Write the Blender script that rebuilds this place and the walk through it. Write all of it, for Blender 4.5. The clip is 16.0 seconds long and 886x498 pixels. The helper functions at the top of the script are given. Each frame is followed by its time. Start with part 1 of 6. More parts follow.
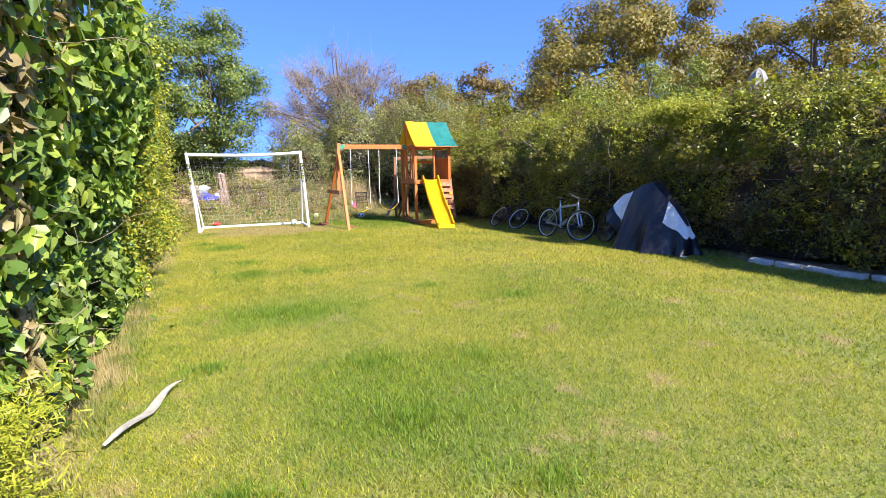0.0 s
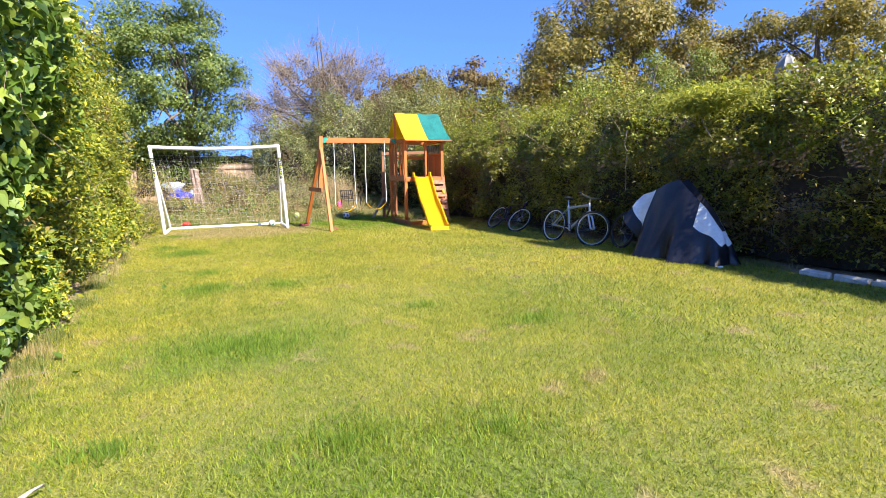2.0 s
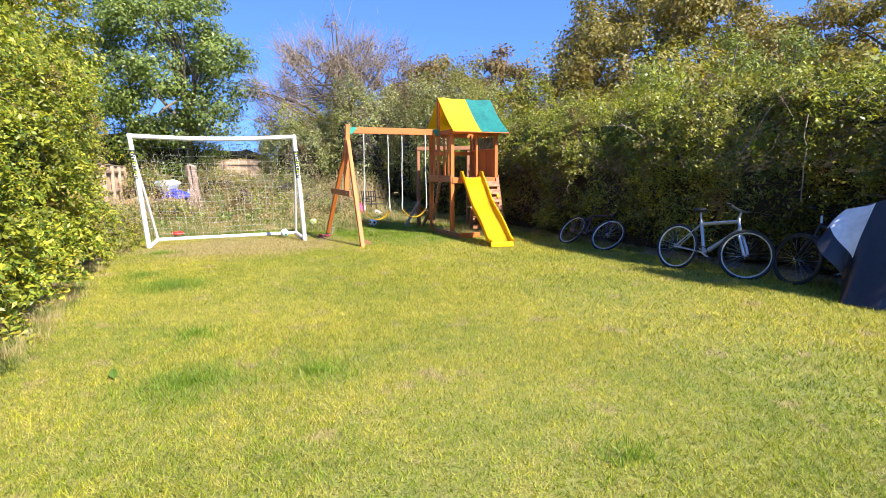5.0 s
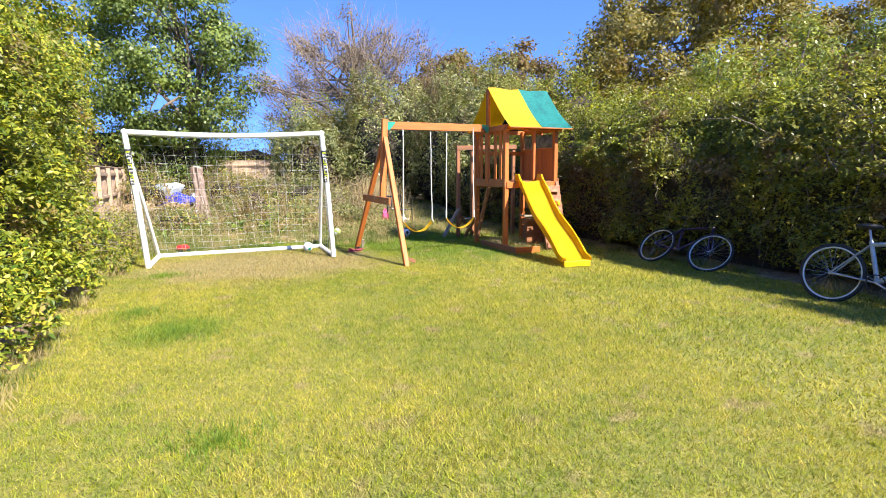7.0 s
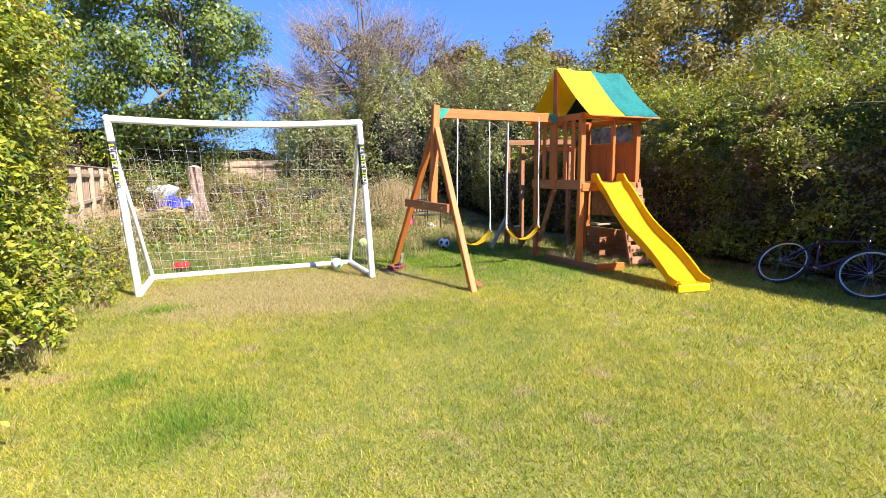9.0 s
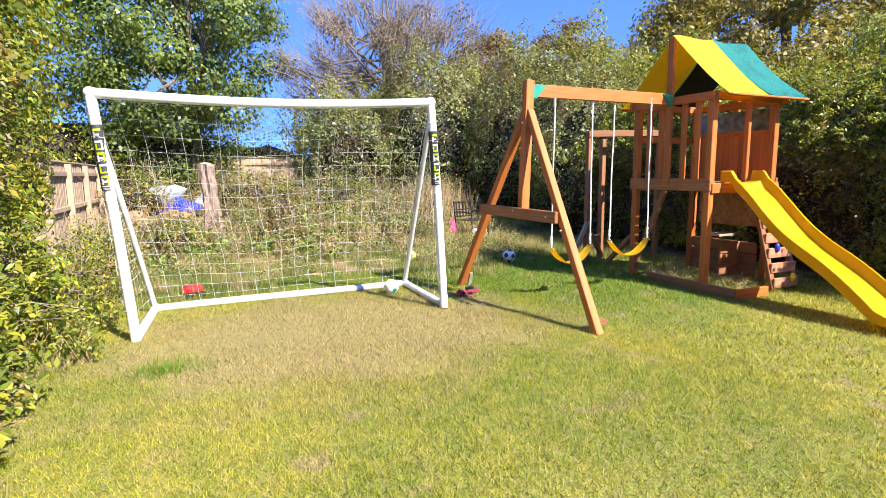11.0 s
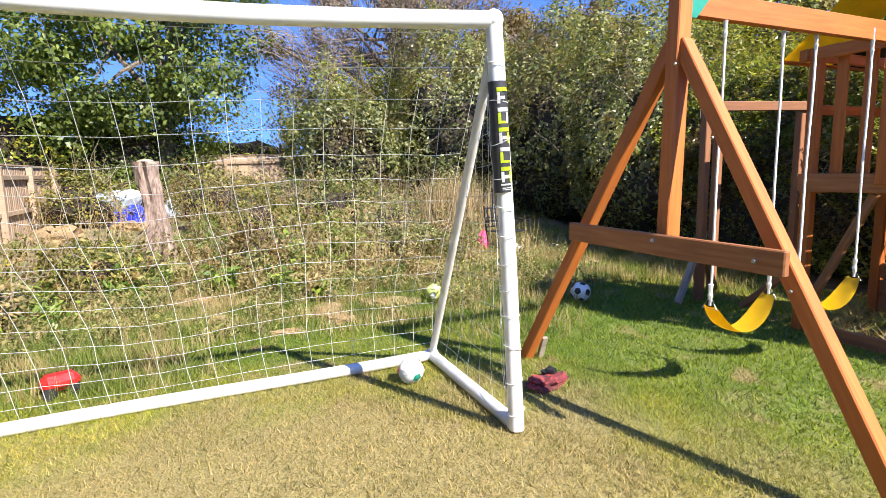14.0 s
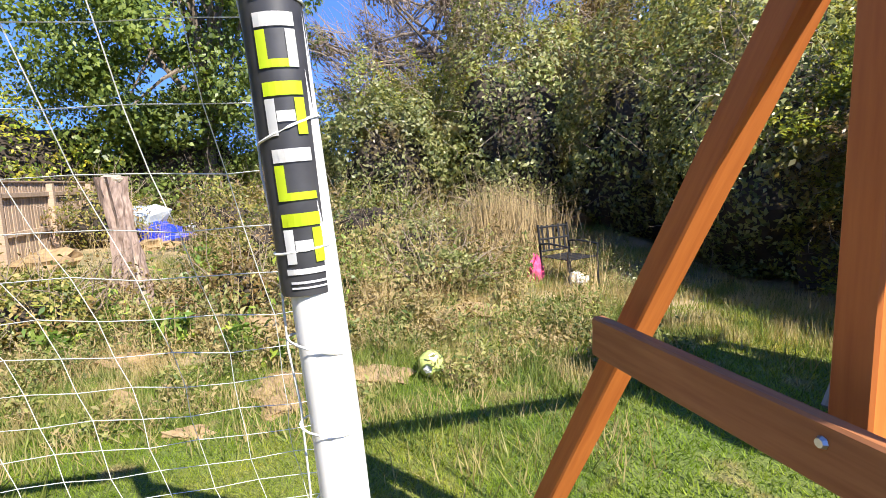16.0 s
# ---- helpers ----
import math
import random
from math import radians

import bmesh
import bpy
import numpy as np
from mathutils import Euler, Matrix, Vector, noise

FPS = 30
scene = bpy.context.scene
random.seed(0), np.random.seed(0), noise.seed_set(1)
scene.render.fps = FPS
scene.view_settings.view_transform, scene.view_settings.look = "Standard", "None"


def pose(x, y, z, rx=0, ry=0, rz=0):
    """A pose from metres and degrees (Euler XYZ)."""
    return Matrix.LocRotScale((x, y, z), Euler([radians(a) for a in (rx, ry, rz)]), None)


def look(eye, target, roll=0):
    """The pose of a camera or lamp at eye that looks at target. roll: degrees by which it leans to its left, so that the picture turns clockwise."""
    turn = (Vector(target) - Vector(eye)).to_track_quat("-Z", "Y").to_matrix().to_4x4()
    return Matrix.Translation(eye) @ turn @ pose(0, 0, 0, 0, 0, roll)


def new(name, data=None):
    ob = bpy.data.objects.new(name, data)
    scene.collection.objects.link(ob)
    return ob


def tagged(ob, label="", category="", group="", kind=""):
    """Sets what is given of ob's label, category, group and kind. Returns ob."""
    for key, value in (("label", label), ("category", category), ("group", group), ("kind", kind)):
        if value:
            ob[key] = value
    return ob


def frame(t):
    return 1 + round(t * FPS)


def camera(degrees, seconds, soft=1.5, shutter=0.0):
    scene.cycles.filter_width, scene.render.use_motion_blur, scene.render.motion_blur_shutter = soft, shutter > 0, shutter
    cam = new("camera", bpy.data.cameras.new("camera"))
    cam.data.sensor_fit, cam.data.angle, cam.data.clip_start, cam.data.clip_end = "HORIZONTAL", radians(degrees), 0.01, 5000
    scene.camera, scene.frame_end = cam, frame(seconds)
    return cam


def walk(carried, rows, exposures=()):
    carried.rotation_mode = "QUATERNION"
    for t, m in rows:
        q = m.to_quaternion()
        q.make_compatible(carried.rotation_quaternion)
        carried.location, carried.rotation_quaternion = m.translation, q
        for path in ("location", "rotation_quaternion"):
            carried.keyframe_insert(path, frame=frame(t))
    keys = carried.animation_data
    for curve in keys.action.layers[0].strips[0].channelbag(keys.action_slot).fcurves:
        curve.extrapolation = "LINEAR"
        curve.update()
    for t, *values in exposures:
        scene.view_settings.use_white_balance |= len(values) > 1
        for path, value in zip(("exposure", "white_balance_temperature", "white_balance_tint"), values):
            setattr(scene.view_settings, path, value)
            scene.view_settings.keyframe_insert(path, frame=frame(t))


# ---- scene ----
cam = camera(79.0, 16.0, soft=0.5)
ROWS = [
    (0, (0.204, 0.213, 1.467), (0.179, 2.194, 1.194), -1.22),
    (0.5, (0.183, 0.511, 1.509), (0.162, 2.492, 1.232), -1.20),
    (1, (0.164, 0.710, 1.512), (0.162, 2.692, 1.239), -1.01),
    (1.5, (0.139, 1.147, 1.453), (0.147, 3.128, 1.177), -0.85),
    (2, (0.074, 1.588, 1.419), (0.093, 3.568, 1.140), -0.91),
    (2.5, (-0.064, 2.077, 1.450), (-0.039, 4.056, 1.164), -0.90),
    (3, (-0.302, 2.588, 1.457), (-0.274, 4.567, 1.171), -0.80),
    (3.5, (-0.443, 3.130, 1.451), (-0.416, 5.109, 1.162), -0.70),
    (4, (-0.651, 3.653, 1.460), (-0.628, 5.633, 1.175), -0.40),
    (6.5, (-1.749, 6.061, 1.463), (-1.752, 8.040, 1.178), -0.60),
    (7, (-2.030, 6.527, 1.514), (-2.026, 8.507, 1.231), -0.40),
    (7.5, (-2.311, 7.003, 1.502), (-2.304, 8.983, 1.220), -0.40),
    (8, (-2.565, 7.484, 1.486), (-2.550, 9.464, 1.203), -0.60),
    (8.5, (-2.819, 7.975, 1.495), (-2.795, 9.955, 1.215), -0.50),
    (9, (-3.109, 8.481, 1.495), (-3.073, 10.461, 1.216), -0.50),
    (11.5, (-4.280, 10.890, 1.472), (-4.269, 12.870, 1.192), -0.50),
    (12, (-4.473, 11.381, 1.491), (-4.471, 13.362, 1.211), -0.40),
    (12.5, (-4.581, 11.868, 1.440), (-4.574, 13.848, 1.158), -0.50),
    (13, (-4.619, 12.322, 1.458), (-4.604, 14.303, 1.181), -0.60),
    (13.5, (-4.589, 12.846, 1.457), (-4.583, 14.826, 1.171), -1.10),
    (14, (-4.388, 13.329, 1.465), (-4.394, 15.308, 1.178), -1.30),
    (14.5, (-4.169, 13.820, 1.477), (-4.193, 15.799, 1.191), -1.40),
    (15, (-3.973, 14.340, 1.492), (-4.030, 16.318, 1.205), -1.60),
    (15.5, (-3.787, 14.829, 1.510), (-3.967, 16.800, 1.222), -2.10),
    (16, (-3.706, 15.330, 1.525), (-4.050, 17.285, 1.262), -2.30),
]
walk(cam, [(t, look(eye, target, roll)) for t, eye, target, roll in ROWS],
     exposures=[(0.0, 1.4), (4.0, 1.46), (11.5, 1.46), (13.0, 1.4), (14.5, 1.3), (16.0, 1.32)])

SUN_FROM = Vector((0.797, -0.736, 1.0)).normalized()      # from behind the walker's right shoulder
world = bpy.data.worlds.new("sky_world")
scene.world = world
world.use_nodes = True
wn = world.node_tree.nodes
sky = wn.new("ShaderNodeTexSky")
sky.sky_type = "NISHITA"
sky.sun_disc = False
sky.sun_elevation = math.asin(SUN_FROM.z)
sky.sun_rotation = math.atan2(SUN_FROM.x, SUN_FROM.y)
sky.altitude = 2200
sky.air_density, sky.dust_density, sky.ozone_density = 1.0, 0.0, 4.5
wn["Background"].inputs["Strength"].default_value = 0.145
links = world.node_tree.links
way, lift, unit, tint = wn.new("ShaderNodeTexCoord"), wn.new("ShaderNodeMapping"), wn.new("ShaderNodeVectorMath"), wn.new("ShaderNodeMix")
lift.inputs["Location"].default_value = (0, 0, 0.22)      # clear air right down to the rooftops
unit.operation = "NORMALIZE"
links.new(way.outputs["Generated"], lift.inputs[0])
links.new(lift.outputs[0], unit.inputs[0])
links.new(unit.outputs[0], sky.inputs[0])
tint.data_type, tint.blend_type = "RGBA", "MULTIPLY"
tint.inputs[0].default_value = 1.0
tint.inputs[7].default_value = (0.62, 0.78, 1.12, 1)
links.new(sky.outputs[0], tint.inputs[6])
links.new(tint.outputs[2], wn["Background"].inputs["Color"])
sun_data = bpy.data.lights.new("sun", "SUN")
sun_data.energy, sun_data.angle, sun_data.color = 5.0, radians(0.55), (1.0, 0.93, 0.8)
sun = new("sun", sun_data)
sun.matrix_world = look(SUN_FROM * 60, (0, 0, 0))

# ---- garden frame: u across the lawn, v along it, turned against the world ----
GM = Matrix.Rotation(math.atan2(0.415, 0.91), 4, "Z")
rng = np.random.default_rng(7)


# ---- materials ----
def ramp(nt, fac, stops):
    r = nt.nodes.new("ShaderNodeValToRGB")
    e = r.color_ramp.elements
    while len(e) < len(stops):
        e.new(0.5)
    for el, (p, c) in zip(e, stops):
        el.position, el.color = p, (*c, 1)
    nt.links.new(fac, r.inputs[0])
    return r.outputs[0]


def mix(nt, fac, a, b, mode="MIX"):
    m = nt.nodes.new("ShaderNodeMix")
    m.data_type, m.blend_type = "RGBA", mode
    for sock, val in ((m.inputs[0], fac), (m.inputs[6], a), (m.inputs[7], b)):
        if isinstance(val, (int, float)):
            sock.default_value = val
        elif isinstance(val, tuple):
            sock.default_value = (*val, 1)
        else:
            nt.links.new(val, sock)
    return m.outputs[2]


def tex_noise(nt, scale, detail=4.0, stretch=(1, 1, 1), rough=0.55):
    tc, mp, n = nt.nodes.new("ShaderNodeTexCoord"), nt.nodes.new("ShaderNodeMapping"), nt.nodes.new("ShaderNodeTexNoise")
    mp.inputs["Scale"].default_value = stretch
    n.inputs["Scale"].default_value, n.inputs["Detail"].default_value, n.inputs["Roughness"].default_value = scale, detail, rough
    nt.links.new(tc.outputs["Object"], mp.inputs[0])
    nt.links.new(mp.outputs[0], n.inputs["Vector"])
    return n.outputs["Fac"]


def blank(name):
    m = bpy.data.materials.new(name)
    m.use_nodes = True
    return m, m.node_tree, m.node_tree.nodes["Principled BSDF"]


def bumped(nt, p, height, strength, distance=0.01):
    b = nt.nodes.new("ShaderNodeBump")
    b.inputs["Strength"].default_value, b.inputs["Distance"].default_value = strength, distance
    nt.links.new(height, b.inputs["Height"])
    nt.links.new(b.outputs[0], p.inputs["Normal"])


def surface(name, c1, c2, scale=8.0, rough=0.6, bump=0.2, metal=0.0, stretch=(1, 1, 1), stain=None, coat=0.0, vary=0.12):
    """Two-scale procedural surface: fine grain between c1 and c2, broad stains, a random tone per object."""
    m, nt, p = blank(name)
    fine = tex_noise(nt, scale, 5, stretch)
    col = ramp(nt, fine, [(0.3, c1), (0.7, c2)])
    broad = tex_noise(nt, scale * 0.13, 3, stretch)
    stain = stain or tuple(0.6 * x for x in c1)
    sf = nt.nodes.new("ShaderNodeMapRange")
    for i, v in ((1, 0.5), (2, 0.75), (3, 0.0), (4, 0.55)):
        sf.inputs[i].default_value = v
    nt.links.new(broad, sf.inputs[0])
    col = mix(nt, sf.outputs[0], col, stain)
    info, hs = nt.nodes.new("ShaderNodeObjectInfo"), nt.nodes.new("ShaderNodeHueSaturation")
    mr = nt.nodes.new("ShaderNodeMapRange")
    mr.inputs[3].default_value, mr.inputs[4].default_value = 1 - vary, 1 + vary
    nt.links.new(info.outputs["Random"], mr.inputs[0])
    nt.links.new(mr.outputs[0], hs.inputs["Value"])
    nt.links.new(col, hs.inputs["Color"])
    nt.links.new(hs.outputs[0], p.inputs["Base Color"])
    p.inputs["Roughness"].default_value, p.inputs["Metallic"].default_value = rough, metal
    p.inputs["Coat Weight"].default_value = coat
    if bump:
        bumped(nt, p, fine, bump, 0.004)
    return m


def leafy(name, colours, through_light=0.4, rough=0.45, patch=0.5, patch_scale=0.6, dry=(0.3, 0.2, 0.08), dry_share=0.0):
    """Leaves: colour by leaf, drifting in broad patches; light also comes through them."""
    m, nt, p = blank(name)
    geo = nt.nodes.new("ShaderNodeNewGeometry")
    n = len(colours)
    col = ramp(nt, geo.outputs["Random Per Island"], [(i / max(1, n - 1), c) for i, c in enumerate(colours)])
    broad = tex_noise(nt, patch_scale, 3)
    col2 = ramp(nt, broad, [(0.3, (1 - patch,) * 3), (0.7, (1 + patch * 0.4, 1 + patch * 0.4, 1 - patch * 0.1))])
    col = mix(nt, 1.0, col, col2, "MULTIPLY")
    if dry_share:
        n2 = tex_noise(nt, patch_scale * 1.7, 4)
        mr = nt.nodes.new("ShaderNodeMapRange")
        for i, v in ((1, 0.62 - dry_share), (2, 0.72 - dry_share), (3, 0.0), (4, 0.85)):
            mr.inputs[i].default_value = v
        nt.links.new(n2, mr.inputs[0])
        col = mix(nt, mr.outputs[0], col, dry)
    tr, ms = nt.nodes.new("ShaderNodeBsdfTranslucent"), nt.nodes.new("ShaderNodeMixShader")
    nt.links.new(col, p.inputs["Base Color"])
    nt.links.new(mix(nt, 1.0, col, (1.25, 1.15, 0.5), "MULTIPLY"), tr.inputs["Color"])
    p.inputs["Roughness"].default_value = rough
    p.inputs["Specular IOR Level"].default_value = 0.4
    ms.inputs[0].default_value = through_light
    nt.links.new(p.outputs[0], ms.inputs[1])
    nt.links.new(tr.outputs[0], ms.inputs[2])
    nt.links.new(ms.outputs[0], nt.nodes["Material Output"].inputs["Surface"])
    return m


def lawn_tone(nt, green, yellow, straw):
    """Lawn colour in garden metres: green to yellow drift, and worn straw in front of the goal mouth."""
    drift = tex_noise(nt, 0.55, 5)
    small = tex_noise(nt, 4.5, 5, rough=0.65)
    tiny = tex_noise(nt, 17, 3)
    col = ramp(nt, drift, [(0.42, green), (0.56, yellow)])
    col = mix(nt, 0.6, col, ramp(nt, small, [(0.38, green), (0.5, tuple(0.5 * (a + b) for a, b in zip(green, yellow))), (0.63, yellow)]))
    col = mix(nt, 0.3, col, ramp(nt, tiny, [(0.38, green), (0.62, straw)]))
    wobble = tex_noise(nt, 1.6, 5)

    def patch_at(cu, cv, ru, rv, most):
        tc, mp, ln = nt.nodes.new("ShaderNodeTexCoord"), nt.nodes.new("ShaderNodeMapping"), nt.nodes.new("ShaderNodeVectorMath")
        mp.inputs["Location"].default_value = (-cu / ru, -cv / rv, 0)
        mp.inputs["Scale"].default_value = (1 / ru, 1 / rv, 0)
        ln.operation = "LENGTH"
        nt.links.new(tc.outputs["Object"], mp.inputs[0])
        nt.links.new(mp.outputs[0], ln.inputs[0])
        add, mr = nt.nodes.new("ShaderNodeMath"), nt.nodes.new("ShaderNodeMapRange")
        add.operation = "MULTIPLY_ADD"
        nt.links.new(wobble, add.inputs[0])
        add.inputs[1].default_value = 1.5
        nt.links.new(ln.outputs["Value"], add.inputs[2])
        for i, v in ((1, 1.35), (2, 1.95), (3, most), (4, 0.0)):
            mr.inputs[i].default_value = v
        nt.links.new(add.outputs[0], mr.inputs[0])
        return mr.outputs[0]
    for cu, cv, ru, rv, most in ((2.6, 3.4, 4.4, 4.6, 0.25), (1.0, 6.0, 1.0, 0.6, 0.5), (1.6, 3.3, 1.0, 1.1, 0.5), (0.7, 8.6, 0.6, 0.4, 0.4), (0.6, 12.5, 0.5, 0.5, 0.5)):
        col = mix(nt, patch_at(cu, cv, ru, rv, most), col, (green[0] * 0.7, green[1] * 0.9, green[2]))
    col = mix(nt, patch_at(2.2, 20.2, 5.5, 2.4, 0.8), col, (green[0] * 0.6, green[1] * 0.8, green[2]))
    col = mix(nt, patch_at(5.4, 17.2, 2.1, 2.3, 0.7), col, (green[0] * 0.62, green[1] * 0.85, green[2]))
    col = mix(nt, patch_at(1.85, 16.1, 2.2, 1.65, 0.72), col, straw)
    dots = nt.nodes.new("ShaderNodeMapRange")
    for i, v in ((1, 0.6), (2, 0.7), (3, 0.0), (4, 0.75)):
        dots.inputs[i].default_value = v
    nt.links.new(tex_noise(nt, 2.3, 3), dots.inputs[0])
    return mix(nt, dots.outputs[0], col, straw)


def grass_material(name, green, yellow, straw):
    m, nt, p = blank(name)
    col = lawn_tone(nt, green, yellow, straw)
    geo = nt.nodes.new("ShaderNodeNewGeometry")
    tone = ramp(nt, geo.outputs["Random Per Island"], [(0.0, (0.3, 0.36, 0.25)), (0.34, (0.86, 0.92, 0.76)), (0.8, (1.16, 1.15, 1.1)), (1.0, (1.32, 1.28, 1.4))])
    col = mix(nt, 1.0, col, tone, "MULTIPLY")
    tr, ms = nt.nodes.new("ShaderNodeBsdfTranslucent"), nt.nodes.new("ShaderNodeMixShader")
    nt.links.new(col, p.inputs["Base Color"])
    nt.links.new(col, tr.inputs["Color"])
    p.inputs["Roughness"].default_value = 0.55
    p.inputs["Specular IOR Level"].default_value = 0.3
    ms.inputs[0].default_value = 0.48
    nt.links.new(p.outputs[0], ms.inputs[1])
    nt.links.new(tr.outputs[0], ms.inputs[2])
    nt.links.new(ms.outputs[0], nt.nodes["Material Output"].inputs["Surface"])
    return m


def ground_material():
    """Turf soil under the lawn, sandy earth under the borders and the rough ground at the back."""
    m, nt, p = blank("turf_and_soil")
    lawn = lawn_tone(nt, (0.16, 0.19, 0.03), (0.28, 0.27, 0.05), (0.33, 0.25, 0.13))
    lawn = mix(nt, 1.0, lawn, ramp(nt, tex_noise(nt, 85, 3), [(0.35, (0.4, 0.42, 0.35)), (0.65, (1.15, 1.12, 1.0))]), "MULTIPLY")
    soil = ramp(nt, tex_noise(nt, 7, 6), [(0.3, (0.17, 0.11, 0.06)), (0.7, (0.42, 0.31, 0.19))])
    weedy = ramp(nt, tex_noise(nt, 1.3, 5), [(0.38, (0.07, 0.08, 0.025)), (0.62, (0.40, 0.30, 0.17))])
    tc, sep = nt.nodes.new("ShaderNodeTexCoord"), nt.nodes.new("ShaderNodeSeparateXYZ")
    nt.links.new(tc.outputs["Object"], sep.inputs[0])
    wob = tex_noise(nt, 2.2, 4)

    def edge(sock, a, b):
        ad, mr = nt.nodes.new("ShaderNodeMath"), nt.nodes.new("ShaderNodeMapRange")
        ad.operation = "ADD"
        nt.links.new(sock, ad.inputs[0])
        nt.links.new(wob, ad.inputs[1])
        mr.inputs[1].default_value, mr.inputs[2].default_value = a, b
        nt.links.new(ad.outputs[0], mr.inputs[0])
        return mr.outputs[0]
    col = mix(nt, edge(sep.outputs[0], 0.1, -0.15), lawn, soil)
    col = mix(nt, edge(sep.outputs[0], -2.6, -2.9), col, lawn)
    col = mix(nt, edge(sep.outputs[0], 8.6, 8.8), col, soil)
    col = mix(nt, edge(sep.outputs[0], 10.8, 11.2), col, lawn)
    col = mix(nt, edge(sep.outputs[1], 20.0, 20.8), col, weedy)
    nt.links.new(col, p.inputs["Base Color"])
    p.inputs["Roughness"].default_value = 0.95
    bumped(nt, p, tex_noise(nt, 30, 6), 0.6, 0.02)
    return m


STAIN = surface("stained_cedar", (0.4, 0.105, 0.018), (0.54, 0.165, 0.032), 3.0, 0.6, 0.35, stretch=(1, 14, 14), stain=(0.28, 0.075, 0.016))
STAIN_DARK = surface("stained_cedar_weathered", (0.2, 0.085, 0.04), (0.31, 0.13, 0.06), 3.0, 0.62, 0.4, stretch=(1, 14, 14), stain=(0.12, 0.06, 0.03))
FENCE_WOOD = surface("pale_fence_timber", (0.3, 0.21, 0.145), (0.46, 0.34, 0.25), 3.0, 0.8, 0.4, stretch=(14, 14, 1), stain=(0.17, 0.12, 0.085), vary=0.2)
GREY_WOOD = surface("weathered_grey_timber", (0.22, 0.18, 0.14), (0.4, 0.34, 0.27), 4.0, 0.85, 0.5, stretch=(1, 12, 12))
STAIN_OLD = surface("stained_cedar_dull", (0.25, 0.085, 0.025), (0.4, 0.16, 0.06), 3.0, 0.65, 0.4, stretch=(1, 14, 14), stain=(0.17, 0.07, 0.03))
YELLOW = surface("yellow_plastic", (0.78, 0.5, 0.006), (0.86, 0.58, 0.012), 6.0, 0.35, 0.03, stain=(0.7, 0.45, 0.02), vary=0.03)
CANVAS_Y = surface("yellow_canvas", (0.8, 0.55, 0.015), (0.88, 0.63, 0.03), 30.0, 0.7, 0.15, stain=(0.7, 0.5, 0.03), vary=0.02)
CANVAS_G = surface("teal_canvas", (0.01, 0.2, 0.19), (0.035, 0.36, 0.33), 30.0, 0.7, 0.15, stain=(0.008, 0.07, 0.09), vary=0.02)
LINING = surface("dark_lining", (0.01, 0.025, 0.025), (0.02, 0.045, 0.04), 12.0, 0.8, 0.1)
BRACKET = surface("green_bracket", (0.01, 0.2, 0.14), (0.02, 0.27, 0.19), 12.0, 0.45, 0.05)
PVC = surface("white_pvc", (0.74, 0.74, 0.74), (0.84, 0.84, 0.85), 5.0, 0.35, 0.04, stain=(0.6, 0.59, 0.55), vary=0.02)
PVC_DIRTY = surface("white_pvc_grubby", (0.62, 0.61, 0.6), (0.8, 0.79, 0.8), 7.0, 0.45, 0.06, stain=(0.4, 0.37, 0.32), vary=0.03)
CORD = surface("white_cord", (0.6, 0.6, 0.58), (0.78, 0.78, 0.76), 60.0, 0.8, 0.2)
NETTING = surface("pale_netting", (0.56, 0.58, 0.57), (0.72, 0.73, 0.72), 60.0, 0.8, 0.1)
SLEEVE = surface("charcoal_sleeve", (0.03, 0.03, 0.035), (0.055, 0.055, 0.06), 20.0, 0.45, 0.05)
BALL_LIME = surface("faded_lime_plastic", (0.42, 0.5, 0.12), (0.55, 0.62, 0.22), 14.0, 0.5, 0.05)
LIME = surface("lime_print", (0.6, 0.75, 0.02), (0.66, 0.8, 0.04), 20.0, 0.5, 0.02)
WHITE = surface("white_print", (0.78, 0.78, 0.78), (0.85, 0.85, 0.85), 20.0, 0.5, 0.02)
RUBBER = surface("black_rubber", (0.012, 0.012, 0.013), (0.03, 0.03, 0.03), 40.0, 0.75, 0.2)
SLATE = surface("slate_grey_board", (0.1, 0.1, 0.13), (0.24, 0.23, 0.28), 10.0, 0.7, 0.3, stretch=(1, 6, 1))
STEEL = surface("dull_steel", (0.4, 0.4, 0.41), (0.58, 0.58, 0.6), 30.0, 0.38, 0.05, metal=1.0)
RIM = surface("pale_rim", (0.55, 0.57, 0.55), (0.72, 0.74, 0.72), 25.0, 0.35, 0.03, metal=0.4)
SILVER = surface("silver_paint", (0.3, 0.32, 0.35), (0.46, 0.49, 0.52), 15.0, 0.35, 0.02, metal=0.5)
PURPLE = surface("dark_purple_paint", (0.03, 0.01, 0.035), (0.06, 0.018, 0.07), 15.0, 0.3, 0.02, coat=0.4)
BLACK = surface("black_paint", (0.012, 0.012, 0.014), (0.025, 0.025, 0.03), 15.0, 0.4, 0.03)
TARP = surface("black_cover_cloth", (0.006, 0.006, 0.010), (0.012, 0.012, 0.018), 18.0, 0.36, 0.2, stain=(0.018, 0.018, 0.024))
TARP_GREY = surface("silver_cover_cloth", (0.6, 0.61, 0.63), (0.72, 0.73, 0.75), 18.0, 0.55, 0.15, stain=(0.34, 0.34, 0.36))
BARK = surface("bark", (0.08, 0.06, 0.045), (0.24, 0.19, 0.15), 9.0, 0.9, 0.8, stretch=(3, 3, 0.7))
OLD_BARK = surface("peeling_bark", (0.14, 0.09, 0.07), (0.4, 0.3, 0.25), 11.0, 0.9, 0.9, stretch=(3, 3, 0.8))
